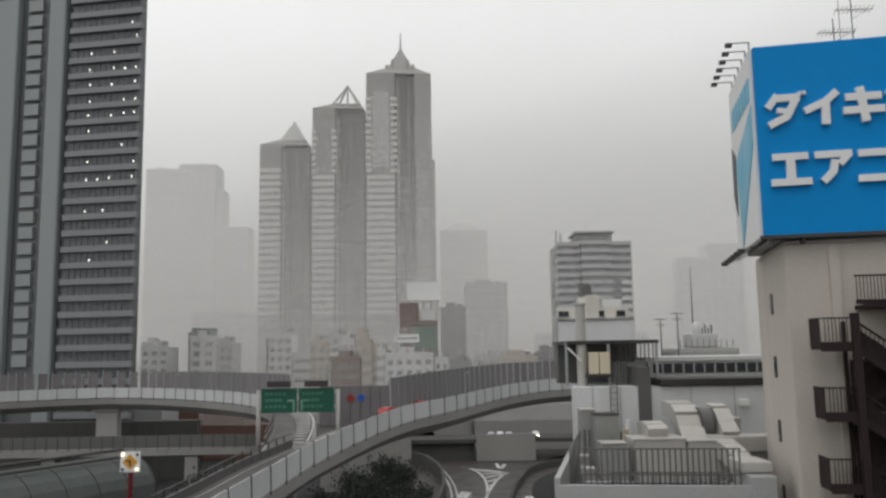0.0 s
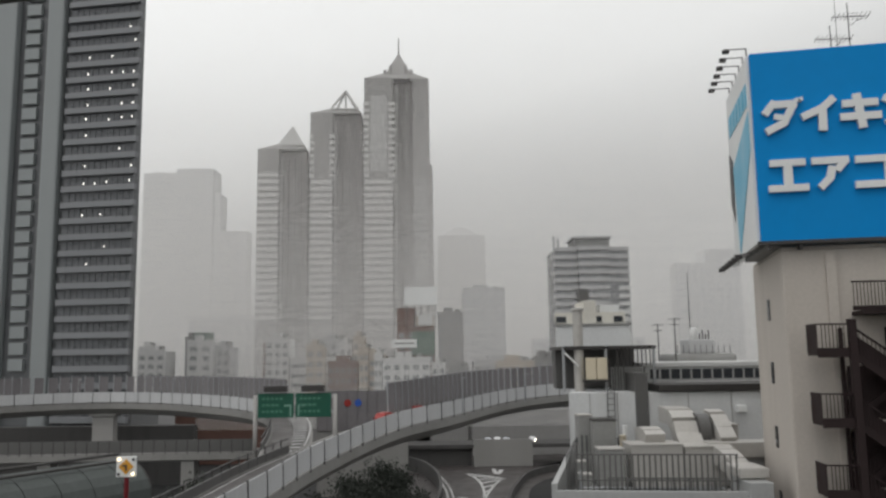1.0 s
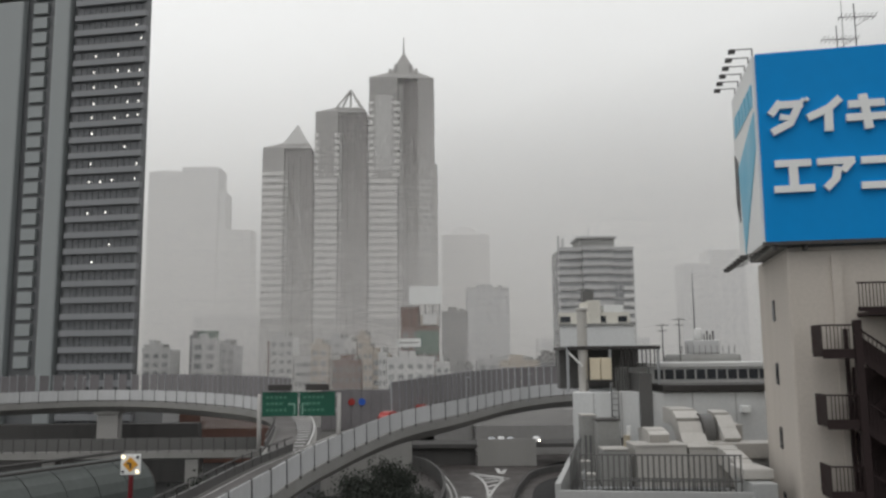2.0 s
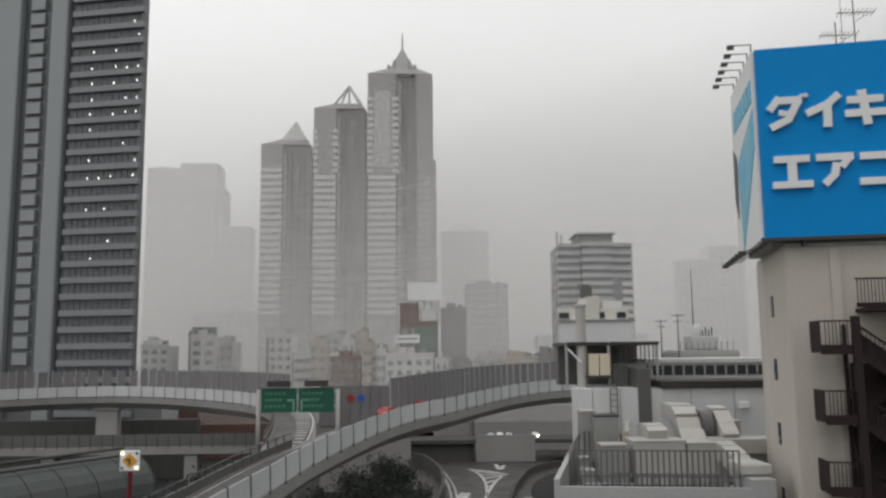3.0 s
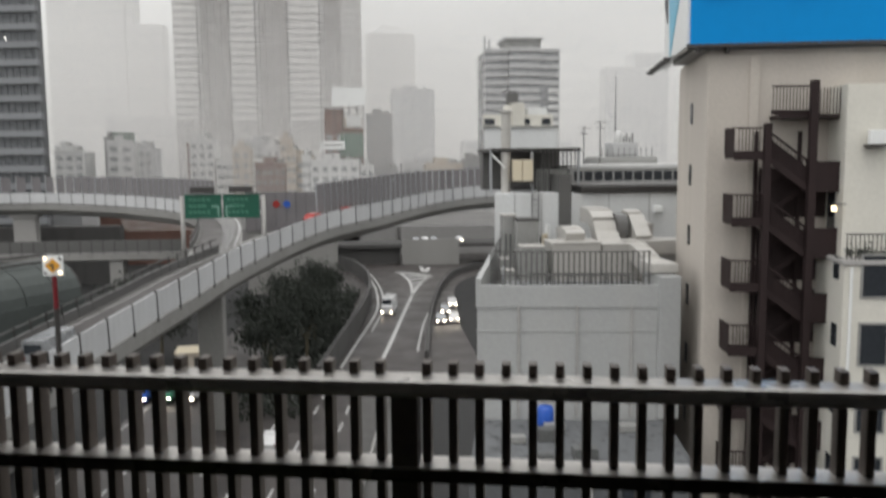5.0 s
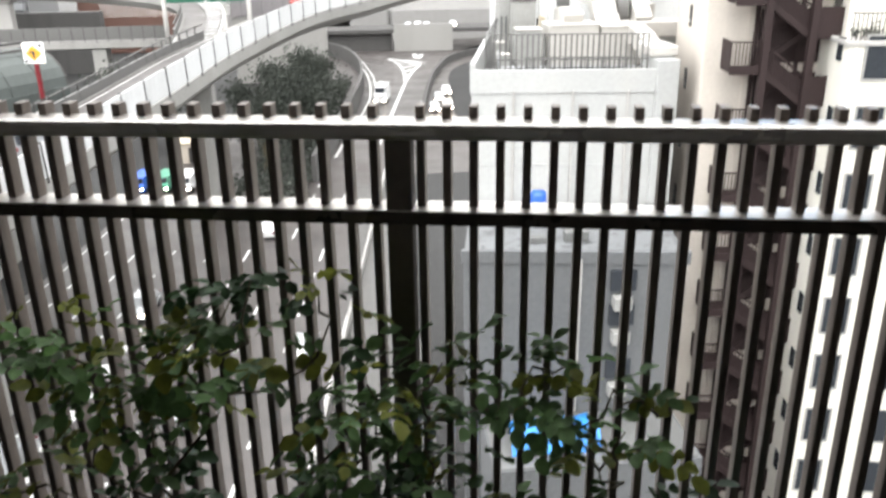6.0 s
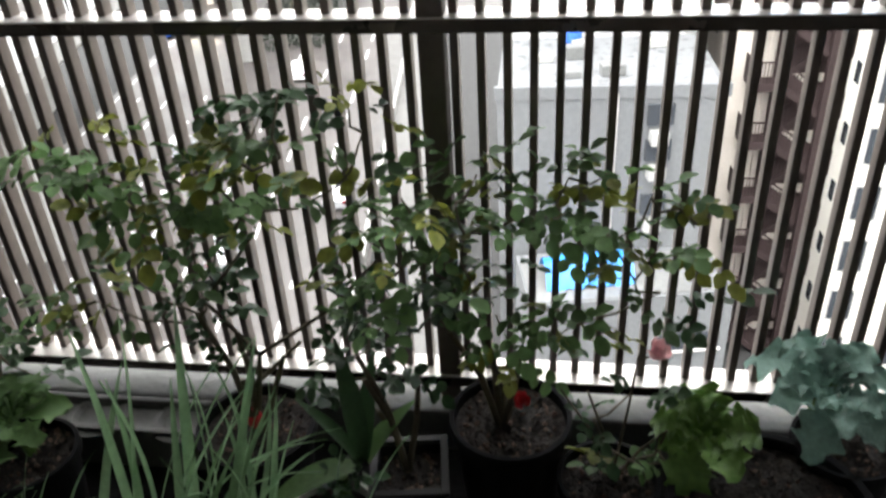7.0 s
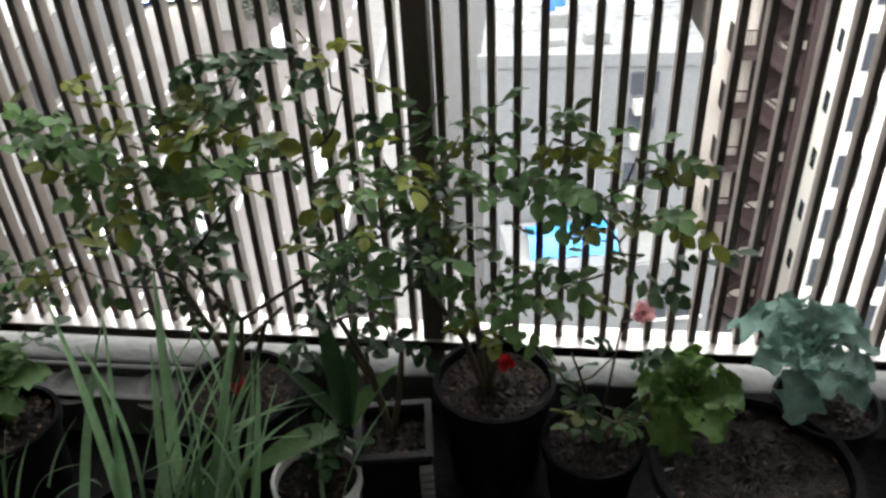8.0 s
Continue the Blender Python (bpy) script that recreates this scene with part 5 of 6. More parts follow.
# ---------------- cream apartment building ----------------
CB = pose(18.5, 30.2, 0, 0, 0, -10)
cb = thing("cream_building", "cream rendered apartment building with stacked windows", "building", at=CB)
part("wall", bx(0, 12, 0, 6, 0, 23.9), M["cream"], cb)
part("roof_ledge", bx(-.1, 12, -.1, 6, 23.9, 24.1, bev=.03), M["pale_concrete"], cb)
part("upper_wall", bx(.3, 12, 1.2, 6, 24.1, 31), M["cream"], cb)
for i in range(40):
    part("ledge_baluster", bx(.05 + i * .16, .08 + i * .16, .0, .03, 24.1, 25.1), M["steel_dark"], cb)
part("ledge_rail", bx(0, 6.5, -.02, .05, 25.08, 25.13), M["steel_dark"], cb)
win_me = mesh_of("window_glass", bx(.7, 1.7, -.03, .08, 0, 1.6), M["tower_glass"])
frm_me = mesh_of("window_frame", box(box(box(bx(.62, .7, -.06, .05, -.08, 1.68), 1.7, 1.78, -.06, .05, -.08, 1.68), .7, 1.7, -.06, .05, -.08, 0), .7, 1.7, -.06, .05, 1.6, 1.68), M["unit"])
vent_me = mesh_of("small_window", bx(-.05, .08, .5, 1.0, 0, .9), M["tower_glass"])
for k in range(9):
    z = .9 + k * 2.72
    for x in (0, 2.6, 5.2):
        piece("window_glass", win_me, cb, pose(x, 0, z))
        piece("window_frame", frm_me, cb, pose(x, 0, z))
    piece("small_window", vent_me, cb, pose(0, 0, z + .6))
part("corner_pipe", tube(bmesh.new(), (.25, -.08, 0), (.25, -.08, 23.8), .06, n=8), M["ad_white"], cb)
part("upper_window", bx(.28, .34, 2, 2.8, 25.0, 27.0), M["tower_glass"], cb)
ac = thing("outdoor_unit", "white outdoor air unit on a wall bracket", "air unit", at=CB @ pose(1.4, .75, 28.6))
part("casing", bx(-.4, .4, -.15, .15, 0, .55, bev=.03), M["ad_white"], ac)
part("bracket", bx(-.42, .42, -.2, .45, -.1, -.02), M["steel_dark"], ac)
hd = random.Random(8)
bm = bmesh.new()
for i in range(700):
    c = Vector((hd.uniform(.3, 5.5), hd.uniform(.15, .9), 24.15 + abs(hd.gauss(0, .22))))
    s = hd.uniform(.05, .1)
    q = Euler((hd.uniform(0, 6), hd.uniform(0, 6), hd.uniform(0, 6))).to_matrix()
    bm.faces.new([bm.verts.new(c + q @ Vector(v) * s) for v in ((-1, 0, 0), (0, -.6, 0), (1, 0, 0), (0, .6, 0))])
whole("ledge_planting", bm, M["tree"], "low dark green planting along a roof ledge", "plants", "stuff", at=CB)

# ---------------- trees under the ramp ----------------
def tree(x, y, h, r, seed):
    rn = random.Random(seed)
    t = thing("tree", "dark leafy street tree below the expressway", "tree", at=pose(x, y, 0), group="trees below the ramp")
    bm = tube(bmesh.new(), (0, 0, 0), (.1, 0, h * .5), .28, .17, n=8)
    limbs = []
    for i in range(6):
        a = i * 1.05 + rn.random()
        e = Vector((math.cos(a) * r * .6, math.sin(a) * r * .6, h * rn.uniform(.65, .95)))
        tube(bm, (.1, 0, h * rn.uniform(.3, .5)), e, .1, .03, n=6)
        limbs.append(e)
    part("trunk", bm, M["stem"], t)
    v, f = [], []
    for i in range(2600):
        e = limbs[i % 6]
        c = e + Vector((rn.gauss(0, r * .3), rn.gauss(0, r * .3), rn.gauss(0, h * .12)))
        s = rn.uniform(.16, .36)
        q = Euler((rn.uniform(0, 6), rn.uniform(0, 6), rn.uniform(0, 6))).to_matrix()
        n = len(v)
        v += [tuple(c + q @ Vector(p) * s) for p in ((-1, 0, 0), (0, -.55, .1), (1, 0, 0), (0, .55, .1))]
        f.append((n, n + 1, n + 2, n + 3))
    me = bpy.data.meshes.new("crown")
    me.from_pydata(v, [], f)
    me.materials.append(M["tree"])
    piece("crown", me, t, Matrix())


for i, (x, y, h, r) in enumerate(((-9, 112, 9, 4), (-9, 128, 8, 3.5), (-13, 104, 8, 3.6), (-9, 146, 9, 4), (-16, 122, 8, 3.6), (-14, 140, 8, 4), (-30, 118, 8, 4), (-38, 132, 9, 4))):
    tree(x, y, h, r, i)

hg = random.Random(17)
v, f = [], []
for i in range(9000):
    y = hg.uniform(88, 172)
    c = Vector((hg.uniform(-16, -7.2) + (y - 90) * .06, y, abs(hg.gauss(0, 1.1)) + .1))
    s = hg.uniform(.15, .4)
    q = Euler((hg.uniform(0, 6), hg.uniform(0, 6), hg.uniform(0, 6))).to_matrix()
    n = len(v)
    v += [tuple(c + q @ Vector(p) * s) for p in ((-1, 0, 0), (0, -.55, .1), (1, 0, 0), (0, .55, .1))]
    f.append((n, n + 1, n + 2, n + 3))
me = bpy.data.meshes.new("shrubs")
me.from_pydata(v, [], f)
me.materials.append(M["tree"])
tagged(new("shrubs", me), "dark green shrubs on the ground below the ramp", "shrubs", kind="stuff")

# ---------------- balcony ----------------
FA = -11.9
FM = pose(0, 1.756, EYE, 0, 0, FA)
fence = thing("balcony_fence", "dark bronze metal balcony fence with close upright bars", "fence", at=FM)
part("top_rail", bx(-3.2, 3.2, -.045, .045, -.41, -.372, bev=.012), M["rail"], fence, "worn top rail, paled for sky glare")
part("mid_rail", bx(-3.2, 3.2, -.025, .055, -.605, -.575, bev=.004), M["rail_dark"], fence)
# thin pale sheets paint the sky's reflection on the lower rails' tops
part("rail_cap", bx(-3.2, 3.2, -.024, .054, -.5745, -.571), M["rail"], fence, "pale sheet for sky glare on the wet rail")
part("rail_cap", bx(-3.2, 3.2, -.029, .059, -1.5595, -1.556), M["rail"], fence, "pale sheet for sky glare on the wet rail")
part("bottom_rail", bx(-3.2, 3.2, -.03, .06, -1.59, -1.56, bev=.004), M["rail_dark"], fence)
part("post", bx(.066, .124, -.02, .045, -1.66, -.412, bev=.004), M["bar"], fence)
bar_me = mesh_of("bar", bx(-.0095, .0095, .012, .05, -1.59, -.345, bev=.002), M["bar"])
for k in range(-54, 53):
    if k != 0:
        piece("bar", bar_me, fence, pose(.0825 + .0585 * (k if k > 0 else k + .2), 0, 0))
whole("curb", bx(-3.4, 3.4, -.06, .12, -1.85, -1.66, bev=.01), M["curb"], "stained concrete curb under the fence", "curb", "structure", at=FM)
whole("balcony_floor", bx(-3.4, 3.4, -4.5, -.061, -2.0, -1.8), M["floor_dark"], "wet concrete balcony floor, blackened for shade between the pots", "floor", "structure", at=FM)
# soffit and walls stay out of view, added to shade the plants
whole("ceiling", bx(-3.4, 3.4, -4.5, .42, 1.3, 1.5), M["ceiling"], "unseen concrete soffit added to shade the balcony", "ceiling", "structure", at=FM)
whole("wall_back", bx(-3.4, 3.4, -4.7, -4.5, -2.0, 1.5), M["shade_wall"], "unseen grey rendered wall added to dim the balcony from behind", "wall", "structure", at=FM)
whole("wall_west", bx(-3.6, -3.4, -4.7, -.12, -2.0, 1.5), M["shade_wall"], "unseen grey rendered side wall added to dim the balcony", "wall", "structure", at=FM)
whole("wall_east", bx(3.4, 3.6, -4.7, -.12, -2.0, 1.5), M["shade_wall"], "unseen grey rendered side wall added to dim the balcony", "wall", "structure", at=FM)
whole("facade_below", bx(-6, 6, -6, .1, -28, -2.001), M["brick_brown"], "brown tiled facade under the balcony", "wall", "structure", at=FM)
tray = thing("planter_trough", "pale weathered concrete trough beside the fence", "trough", at=FM)
part("front_wall", bx(-1.12, -.42, -.205, -.185, -1.8, -1.66, bev=.006), M["curb"], tray)
part("back_wall", bx(-1.12, -.42, -.085, -.065, -1.8, -1.66, bev=.006), M["curb"], tray)
for x in (-1.12, -.44):
    part("end_wall", bx(x, x + .02, -.184, -.086, -1.8, -1.662, bev=.004), M["curb"], tray)
part("base", bx(-1.1, -.441, -.184, -.086, -1.8, -1.69), M["curb"], tray)
for x in (-1.0, -.74):
    part("scoop", lathe(bmesh.new(), [(.085, 0), (.09, .012), (.075, .016), (.06, .004)], 24, (x + .08, -.135, -1.69)), M["curb"], tray)

FLOOR = EYE - 1.8


def oval_leaf(length, width, mat_, fold=.25, droop=.2, n=5, wave=0.0, seed=0):
    rn = random.Random(seed)
    bm = bmesh.new()
    rows = []
    for i in range(n + 1):
        t = i / n
        w = width * (math.sin(math.pi * (t * .93 + .05)) ** .75) * (1 - .25 * t)
        z = -droop * length * t * t
        off = wave * length * rn.uniform(-1, 1)
        rows.append([bm.verts.new((-w, t * length, z + fold * w + off)), bm.verts.new((0, t * length, z)), bm.verts.new((w, t * length, z + fold * w - off))])
    for a, b in zip(rows, rows[1:]):
        bm.faces.new((a[0], a[1], b[1], b[0]))
        bm.faces.new((a[1], a[2], b[2], b[1]))
    return mesh_of("leaf", bm, M[mat_], smooth=True)


def rose_leaf(mat_, seed):
    """A compound leaf: five toothed leaflets on a thin stalk."""
    rn = random.Random(seed)
    bm = bmesh.new()
    tube(bm, (0, 0, 0), (0, .078, -.004), .0012, .0009, n=4, caps=False)
    for y, ang, s in ((.076, 0, 1.15), (.05, 60, 1.0), (.05, -60, .95), (.02, 72, .7), (.02, -72, .72)):
        m = pose(0, y, -.003, rn.uniform(-20, 12), rn.uniform(-22, 22), ang + rn.uniform(-8, 8))
        L, Wd = .040 * s, .0155 * s
        rows = []
        for i in range(6):
            t = i / 5
            w = Wd * math.sin(math.pi * (t * .9 + .06)) ** .7 * (1 + (.07 if i % 2 else -.05))
            z = -.12 * L * t * t
            rows.append([bm.verts.new(m @ Vector((u * w, t * L, z + .3 * w * abs(u)))) for u in (-1, 0, 1)])
        for p, q in zip(rows, rows[1:]):
            bm.faces.new((p[0], p[1], q[1], q[0]))
            bm.faces.new((p[1], p[2], q[2], q[1]))
    return mesh_of("leaf", bm, M[mat_], smooth=True)


LEAVES = {0: [rose_leaf("leaf", i) for i in range(4)] + [rose_leaf("leaf_yellow", 4)],
          1: [rose_leaf("leaf_yellow", i) for i in range(3)] + [rose_leaf("leaf", 7), rose_leaf("leaf", 8)],
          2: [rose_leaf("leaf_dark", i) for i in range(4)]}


def bmesh_crumb():
    bm = bmesh.new()
    bmesh.ops.create_icosphere(bm, subdivisions=1, radius=.007)
    return bm


CRUMBS = [mesh_of("crumb", bmesh_crumb(), M["soil"]), mesh_of("crumb", bmesh_crumb(), M["grit"])]


def pot(name, label, x, y, r, rim, kind="black_plastic", soil=True):
    """A tapered pot that stands on the floor, its rim that far below the eye."""
    h = EYE + rim - FLOOR
    t = thing(name, label, "plant pot", at=pose(x, y, FLOOR))
    prof = [(0, .004), (r * .74, 0), (r * .93, h - .03), (r * 1.0, h - .03), (r * 1.0, h), (r * .92, h), (r * .88, h - .05), (0.02, h - .055)]
    part("shell", lathe(bmesh.new(), prof, 36), M[kind], t, smooth=False)
    if soil:
        rn = random.Random(int(x * 100))
        bm = bmesh.new()
        c = bm.verts.new((0, 0, h - .025))
        K = 9
        rings = [[bm.verts.new((r * .9 * k / K * math.cos((i + .5 * (k % 2)) * math.tau / 30), r * .9 * k / K * math.sin((i + .5 * (k % 2)) * math.tau / 30), h - .028 + (rn.uniform(-.009, .011) if k < K else 0))) for i in range(30)] for k in range(1, K + 1)]
        for i in range(30):
            bm.faces.new((c, rings[0][i], rings[0][(i + 1) % 30]))
            for a, b in zip(rings, rings[1:]):
                bm.faces.new((a[i], b[i], b[(i + 1) % 30], a[(i + 1) % 30]))
        part("soil", bm, M["soil"], t, smooth=True)
        for i in range(int(60 + 700 * r)):
            a, q = rn.uniform(0, math.tau), r * .85 * math.sqrt(rn.random())
            piece("crumb", CRUMBS[0 if rn.random() < .55 else 1], t, pose(q * math.cos(a), q * math.sin(a), h - .02, rn.uniform(0, 180), rn.uniform(0, 180), 0) @ Matrix.Diagonal((rn.uniform(.4, 1.3), rn.uniform(.4, 1.3), rn.uniform(.3, .9), 1)))
    return t


def rose(label, root, clusters, seed, reach=.055, thick=1.0):
    """A rose: canes from the root to the clusters, and leaflets round each cluster's centre."""
    rn = random.Random(seed)
    root = Vector((root[0], root[1], EYE + root[2]))
    t = thing("rose_bush", label, "rose bush", at=Matrix.Translation(root))
    forks = [Vector((rn.uniform(-.12, .12), rn.uniform(-.05, .05), .16 + .07 * i)) for i in range(4)]
    for fk in forks:
        part("cane", tube(tube(bmesh.new(), (0, 0, -.04), fk * .5 + Vector((.01, .01, 0)), .009 * thick, .008 * thick, n=7), fk * .5 + Vector((.01, .01, 0)), fk, .008 * thick, .006 * thick, n=7), M["stem"], t)
    nodes = list(forks)
    for cx, cy, cz, n, k in sorted(clusters, key=lambda q: (Vector((q[0], q[1], EYE + q[2])) - root).length):
        c = Vector((cx, cy, EYE + cz)) - root
        fk = min(nodes, key=lambda f: (f - c).length + .35 * f.length)
        nodes.append(c)
        mid = fk.lerp(c, .5) + Vector((rn.uniform(-.02, .02), rn.uniform(-.02, .02), -.02))
        part("twig", tube(tube(bmesh.new(), fk, mid, .0035, .003, n=6), mid, c, .003, .0018, n=6), M["stem"], t)
        for i in range(max(2, round(n * .85))):
            o = Vector((rn.gauss(0, reach * .72), rn.gauss(0, reach * .6), rn.gauss(0, reach * .68)))
            me = rn.choice(LEAVES[k])
            a = math.degrees(math.atan2(o.y, o.x)) - 90 + rn.uniform(-50, 50)
            piece("leaf", me, t, Matrix.Translation(c + o) @ pose(0, 0, 0, rn.uniform(-45, 35), rn.uniform(-40, 40), a) @ Matrix.Scale(rn.uniform(.6, 1.08), 4))
    return t


pot("rose_pot", "round black plastic pot with dark soil", .22, 1.46, .15, -1.48)
pot("rose_pot", "round black plastic pot with bare rose canes", -.41, 1.53, .15, -1.5)
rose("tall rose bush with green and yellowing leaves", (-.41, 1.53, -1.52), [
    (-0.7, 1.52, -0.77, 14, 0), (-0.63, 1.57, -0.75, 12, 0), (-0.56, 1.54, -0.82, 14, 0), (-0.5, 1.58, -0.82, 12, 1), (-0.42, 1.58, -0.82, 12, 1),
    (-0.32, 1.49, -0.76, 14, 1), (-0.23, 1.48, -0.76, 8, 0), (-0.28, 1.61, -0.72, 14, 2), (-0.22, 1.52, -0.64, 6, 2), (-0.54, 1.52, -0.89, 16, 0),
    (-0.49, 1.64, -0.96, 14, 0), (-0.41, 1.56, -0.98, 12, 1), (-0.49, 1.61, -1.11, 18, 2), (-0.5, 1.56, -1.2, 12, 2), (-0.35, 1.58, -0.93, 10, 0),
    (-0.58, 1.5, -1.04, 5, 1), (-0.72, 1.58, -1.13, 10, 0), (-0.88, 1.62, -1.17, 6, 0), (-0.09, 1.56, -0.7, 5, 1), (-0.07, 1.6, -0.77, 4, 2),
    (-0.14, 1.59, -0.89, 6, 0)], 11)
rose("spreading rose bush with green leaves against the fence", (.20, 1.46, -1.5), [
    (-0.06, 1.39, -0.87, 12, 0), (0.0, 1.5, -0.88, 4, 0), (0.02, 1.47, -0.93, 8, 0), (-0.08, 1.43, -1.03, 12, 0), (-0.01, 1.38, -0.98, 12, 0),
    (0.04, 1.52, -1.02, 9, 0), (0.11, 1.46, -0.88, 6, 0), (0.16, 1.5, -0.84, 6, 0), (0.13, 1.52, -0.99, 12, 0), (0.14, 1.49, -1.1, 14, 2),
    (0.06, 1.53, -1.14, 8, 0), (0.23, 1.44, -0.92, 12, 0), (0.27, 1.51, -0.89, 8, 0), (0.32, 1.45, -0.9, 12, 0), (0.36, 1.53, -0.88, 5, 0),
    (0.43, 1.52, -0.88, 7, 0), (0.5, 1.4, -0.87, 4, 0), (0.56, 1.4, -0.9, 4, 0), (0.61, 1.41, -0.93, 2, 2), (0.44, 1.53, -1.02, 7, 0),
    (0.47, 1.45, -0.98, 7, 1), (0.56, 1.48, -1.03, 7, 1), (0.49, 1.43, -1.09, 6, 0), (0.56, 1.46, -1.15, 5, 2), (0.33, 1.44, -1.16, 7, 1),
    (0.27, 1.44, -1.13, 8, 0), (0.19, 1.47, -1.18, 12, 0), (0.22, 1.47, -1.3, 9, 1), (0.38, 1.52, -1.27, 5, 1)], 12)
sq = thing("square_pot", "square dark pot with a raised rim and stony soil", "plant pot", at=pose(-.035, 1.395, FLOOR, 0, 0, -3))
for x0, x1, y0, y1 in ((-.085, -.075, -.085, .085), (.075, .085, -.085, .085), (-.075, .075, -.085, -.075), (-.075, .075, .075, .085)):
    part("side", bx(x0, x1, y0, y1, .012, .235, bev=.002), M["black_plastic"], sq)
for x0, x1, y0, y1 in ((-.095, -.076, -.095, .095), (.076, .095, -.095, .095), (-.076, .076, -.095, -.076), (-.076, .076, .076, .095)):
    part("rim", bx(x0, x1, y0, y1, .236, .25, bev=.003), M["rubber"], sq, "dark grey rim")
part("base", bx(-.084, .084, -.084, .084, 0, .01), M["black_plastic"], sq)
part("soil", bx(-.074, .074, -.074, .074, .012, .205), M["soil"], sq)
rs = random.Random(77)
for k in range(80):
    piece("crumb", CRUMBS[k % 2], sq, pose(rs.uniform(-.068, .068), rs.uniform(-.068, .068), .208, rs.uniform(0, 180), 0, 0) @ Matrix.Scale(rs.uniform(.5, 1.3), 4))
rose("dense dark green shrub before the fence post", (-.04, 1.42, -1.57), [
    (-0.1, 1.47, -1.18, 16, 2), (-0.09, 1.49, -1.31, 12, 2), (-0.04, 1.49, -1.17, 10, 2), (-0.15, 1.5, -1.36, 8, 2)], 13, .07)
pot("white_pot", "white plastic pot with bare dark soil", -.22, 1.30, .105, -1.58, "white_pot")
bare = thing("bare_canes", "bare forked dark rose canes above a pot", "rose bush", at=pose(-.41, 1.53, EYE - 1.5))
for a, b, r in (((0, 0, -.03), (.04, .02, .2), .008), ((.04, .02, .2), (.22, .04, .30), .006), ((.04, .02, .2), (-.06, .03, .36), .006), ((.22, .04, .30), (.34, .05, .42), .004), ((.0, .01, .1), (.14, .03, .22), .006), ((-.06, .03, .36), (.08, .05, .52), .004)):
    part("cane", tube(bmesh.new(), a, b, r, r * .8, n=7), M["stem"], bare)
pot("small_pot", "small black pot with a thin young rose", .43, 1.31, .12, -1.56)
pot("wide_pot", "wide black planter full of dark soil", .74, 1.14, .22, -1.5)
pot("kale_pot", "black pot holding a kale plant", .98, 1.30, .12, -1.5)
pot("grass_pot", "black pot holding lemongrass", -.62, 1.22, .13, -1.58)
pot("hosta_pot", "black pot holding leafy greens", -1.01, 1.56, .13, -1.56)
pot("corner_pot", "black pot with dark climbing leaves", -1.12, 1.7, .12, -1.5)
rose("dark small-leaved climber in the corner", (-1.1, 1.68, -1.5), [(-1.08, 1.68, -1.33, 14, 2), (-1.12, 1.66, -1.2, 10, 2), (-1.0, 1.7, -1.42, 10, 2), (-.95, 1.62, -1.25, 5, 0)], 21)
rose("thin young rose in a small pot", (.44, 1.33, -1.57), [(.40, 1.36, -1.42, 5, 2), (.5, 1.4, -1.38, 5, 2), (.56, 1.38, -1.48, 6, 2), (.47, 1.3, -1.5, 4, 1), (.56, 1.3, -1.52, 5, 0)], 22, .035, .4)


def flower(label, x, y, z, r, m):
    t = thing("rose_flower", label, "flower", at=pose(x, y, EYE + z, 30, 10, 0))
    rn = random.Random(int(x * 1000))
    me = mesh_of("petal", petal(r), M[m], smooth=True)
    for i in range(13):
        k = i / 13
        piece("petal", me, t, pose(0, 0, 0, 0, 0, i * 137.5) @ pose(0, r * .12 * (1 - k), 0, 75 - 62 * (1 - k) + rn.uniform(-8, 8), rn.uniform(-12, 12), 0) @ Matrix.Scale(.65 + .4 * (1 - k), 4))
    part("stalk", tube(bmesh.new(), (0, 0, 0), (0, .03, -.12), .003, n=6), M["stem"], t)
    return t


def petal(r):
    bm = bmesh.new()
    rows = [[bm.verts.new((u * r * .62 * math.sin(.4 + 2.1 * v), v * r, .25 * r * (v * v + u * u))) for u in (-1, -.4, .4, 1)] for v in (0, .35, .7, 1)]
    for a, b in zip(rows, rows[1:]):
        for i in range(3):
            bm.faces.new((a[i], a[i + 1], b[i + 1], b[i]))
    return bm


flower("open pink rose flower on a thin stem", .575, 1.48, -1.345, .032, "flower_pink")
flower("small red rose bud above a pot", .235, 1.39, -1.375, .02, "flower_red")


def frilled(length, width, m, seed, frill=.12, n=14, c=8):
    rn = random.Random(seed)
    ph = rn.uniform(0, 6)
    bm = bmesh.new()
    rows = []
    for i in range(n + 1):
        t = i / n
        w = width * min(1, .18 + 1.5 * max(0, t - .18)) * (1 - .55 * max(0, t - .72) / .28) * (1 + .30 * math.sin(t * 24 + ph))
        rows.append([bm.verts.new((u * w, t * length - .06 * length * abs(u) * t, .35 * width * u * u + frill * length * (abs(u) ** 2) * math.sin(t * 21 + ph + (2 if u > 0 else 0)) + .25 * length * t - .5 * length * t * t)) for u in [2 * j / c - 1 for j in range(c + 1)]])
    for a, b in zip(rows, rows[1:]):
        for j in range(c):
            bm.faces.new((a[j], a[j + 1], b[j + 1], b[j]))
    return mesh_of("leaf", bm, M[m], smooth=True)


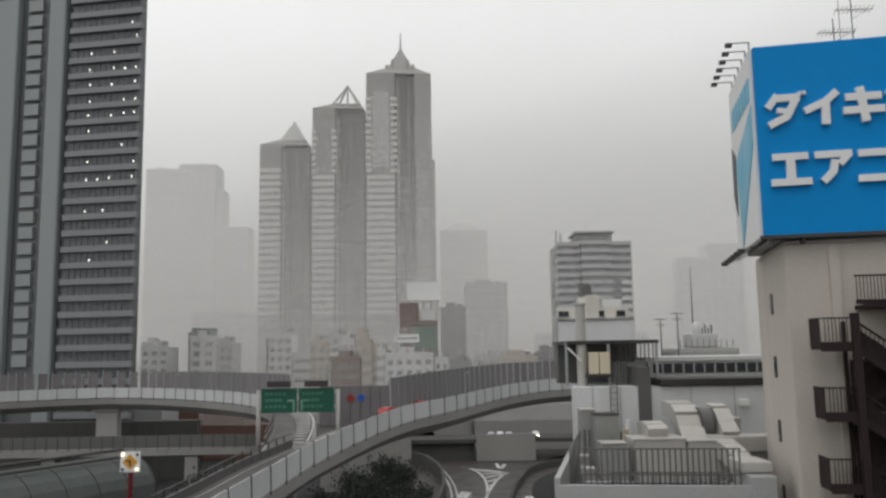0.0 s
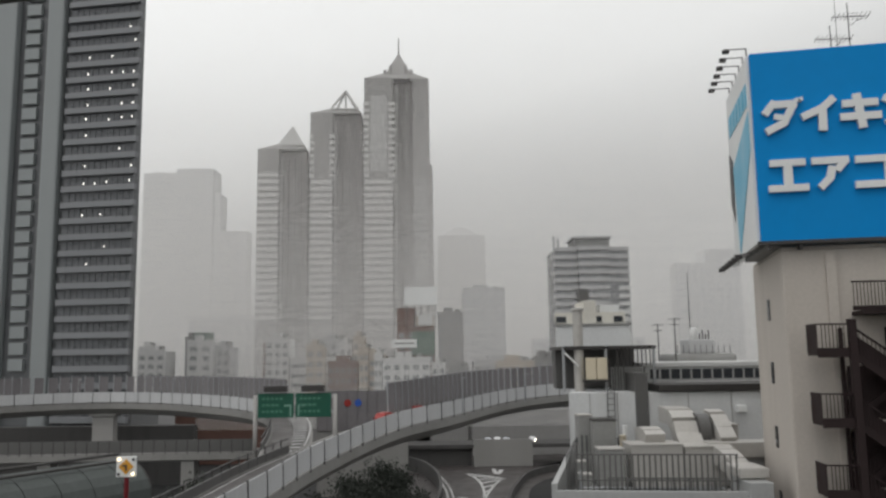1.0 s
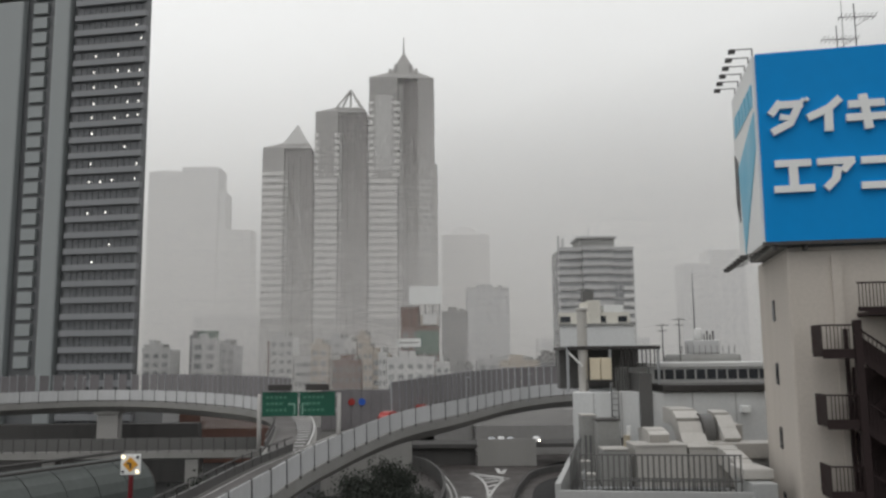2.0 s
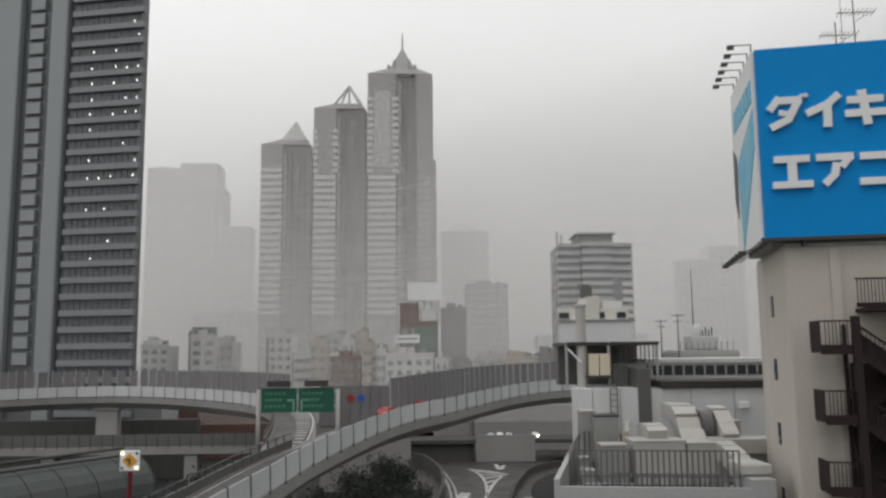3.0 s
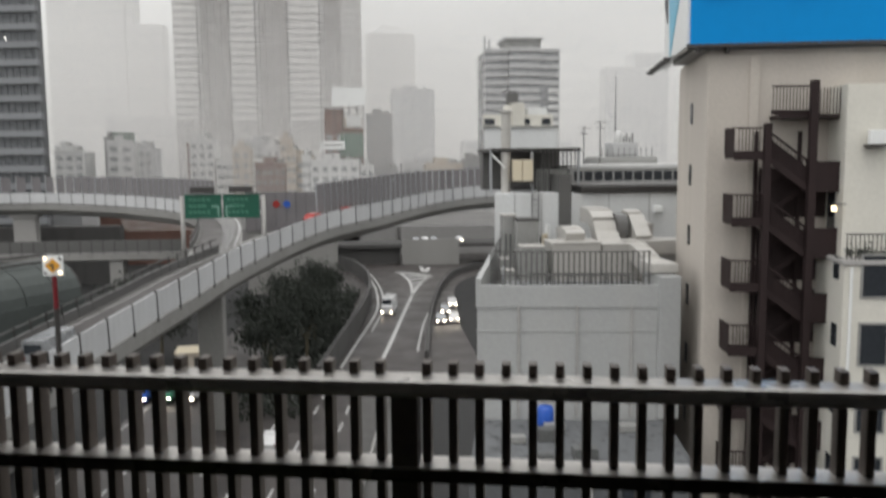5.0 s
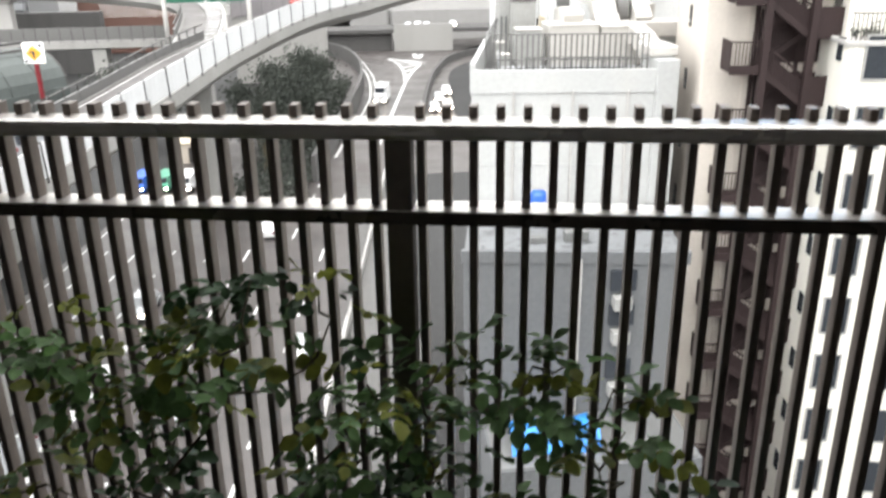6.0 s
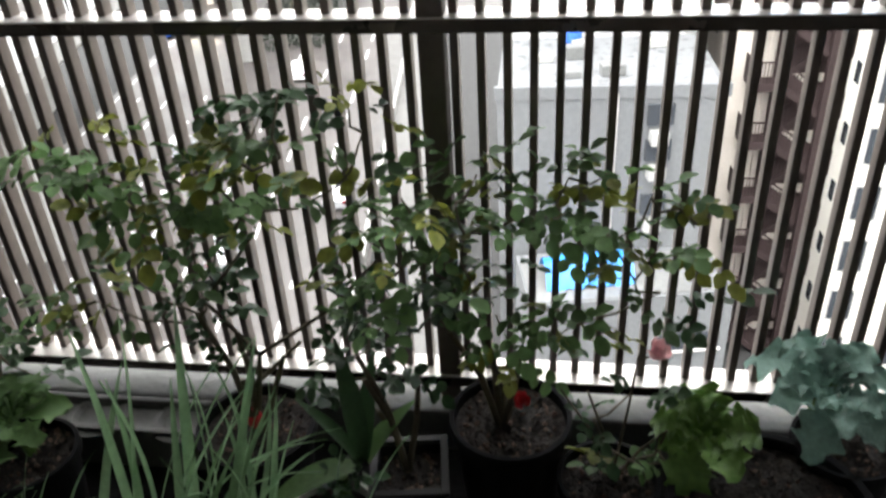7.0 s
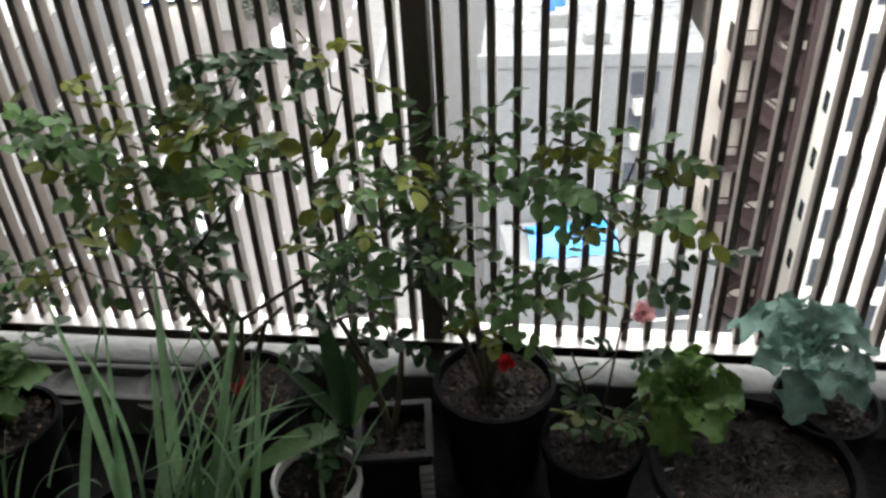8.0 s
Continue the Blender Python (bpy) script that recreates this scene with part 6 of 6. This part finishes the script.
def rosette(name, label, x, y, z, leaves, count, spread, cat, scale=1.0, seed=0, tilt=(0, 0)):
    rn = random.Random(seed)
    t = thing(name, label, cat, at=pose(x, y, EYE + z, *tilt, 0))
    for i in range(count):
        k = i / count
        piece("leaf", leaves[i % len(leaves)], t, pose(0, 0, .02 * (1 - k), 0, 0, i * 137.5 + rn.uniform(-15, 15)) @ pose(0, .01, 0, spread[0] + (spread[1] - spread[0]) * k + rn.uniform(-8, 8), rn.uniform(-14, 14), 0) @ Matrix.Scale(scale * (1.05 - .55 * k) * rn.uniform(.9, 1.1), 4))
    part("stalk", tube(bmesh.new(), (0, 0, .02), (0, .01, -.14), .014, .016, n=10), M["lettuce"], t)
    return t


kl = [frilled(.20, .066, "kale", i, .10, 22, 8) for i in range(4)]
rosette("kale_plant", "large blue-green kale with frilled leaves", .93, 1.33, -1.37, kl, 15, (-14, 52), "kale", .88, 2, (18, 0))
ll = [frilled(.13, .06, "lettuce", 20 + i, .14) for i in range(3)]
rosette("lettuce_plant", "bright green loose lettuce in a planter", .64, 1.30, -1.45, ll, 12, (-5, 55), "lettuce", 1.0, 3, (16, -6))
rosette("leafy_green", "dark green leafy plant in a pot", -1.01, 1.56, -1.47, [frilled(.17, .06, "leaf", 40 + i, .08) for i in range(3)] + [frilled(.16, .055, "leaf", 44, .1)], 16, (0, 60), "leafy plant", .85, 5, (10, 0))
rosette("small_seedling", "small green seedling low among the pots", .36, 1.08, -1.62, [frilled(.07, .02, "lettuce", 50)], 7, (10, 50), "seedling", 1.0, 6)
big = [oval_leaf(.30, .030, "leaf_dark", .35, .3, 9), oval_leaf(.23, .042, "leaf", .3, .55, 9)]
bp = thing("broad_leaf_plant", "broad strap-leaved plant in a white pot", "houseplant", at=pose(-.14, 1.38, EYE - 1.56))
for rx, rz, k, s in ((26, 116, 1, 1.0), (86, 20, 0, 1.0), (68, -60, 1, .7), (58, 60, 0, .7), (80, -20, 0, .85)):
    piece("leaf", big[k], bp, pose(0, 0, 0, 0, 0, rz) @ pose(0, .01, .04, rx, 0, 0) @ Matrix.Scale(s, 4))
rosette("trailing_herb", "dark trailing herb spilling over a white pot", -.19, 1.34, -1.53, LEAVES[2], 12, (-30, 70), "herb", .9, 9)


def blade(length, w, bend, seed):
    bm = bmesh.new()
    rows = []
    for i in range(10):
        t = i / 9
        ww = w * (1 - t ** 2.2) + .0008
        y = bend * length * t ** 2.4
        z = length * (t - .35 * bend * t ** 3)
        rows.append([bm.verts.new((-ww, y, z)), bm.verts.new((0, y + .002, z - .002)), bm.verts.new((ww, y, z))])
    for a, b in zip(rows, rows[1:]):
        bm.faces.new((a[0], a[1], b[1], b[0]))
        bm.faces.new((a[1], a[2], b[2], b[1]))
    return mesh_of("blade", bm, M["grass"], smooth=True)


def tussock(label, x, y, z, count, seed, size=1.0, lean=4):
    rn = random.Random(seed)
    blades = [blade(.60, .014, .06, 1), blade(.56, .0135, .16, 2), blade(.50, .010, .32, 3), blade(.40, .008, .6, 3)]
    t = thing("lemongrass", label, "grass", at=pose(x, y, EYE + z, -6, 13, 0))
    for i in range(count):
        piece("blade", rn.choice(blades), t, pose(rn.gauss(0, .085), rn.gauss(0, .035), 0, 0, 0, rn.choice((90, -90, 0)) + rn.gauss(0, 25)) @ pose(0, 0, 0, -abs(rn.gauss(0, lean)), rn.gauss(0, 8), 0) @ Matrix.Scale(size * rn.uniform(.7, 1.05), 4))
    return t


tussock("tall arching lemongrass clump with narrow blades", -.52, 1.24, -1.6, 26, 31)
clump = tussock("second lemongrass clump beside the first", -.40, 1.2, -1.6, 11, 32, .85)
tussock("bright green blades at the balcony corner", -1.01, 1.37, -1.66, 14, 33, .42)
for k in range(5):
    part("sheath", tube(bmesh.new(), (.016 * k - .05, .008 * (k % 2) - .02, -.14), (.02 * k - .055, -.01, .04 + .02 * (k % 3)), .010, .006, n=8), M["sheath"], clump, "red-brown dry sheath")
whole("plant_label", bx(-.012, .012, -.001, .001, 0, .14, m=pose(.545, 1.14, EYE - 1.66, -12, 12, 10)), M["ad_white"], "white plastic plant label stuck between pots", "plant label")
rack = thing("slatted_rack", "narrow grey slatted rack between two pots", "rack", at=pose(.035, 1.285, FLOOR))
for k in range(8):
    part("slat", bx(-.016, .016, -.012, .012, .03 + k * .026, .04 + k * .026, bev=.002), M["unit"], rack)
part("upright", bx(-.012, .012, .014, .022, 0, .245), M["black_plastic"], rack)

whole("red_tie", lathe(bmesh.new(), [(.016, 0), (.02, .012), (.02, .03), (.015, .042)], 14), M["flower_red"], "red plastic tie round the rose canes", "plant tie", at=pose(-.41, 1.53, EYE - 1.5, 10, 0, 0))
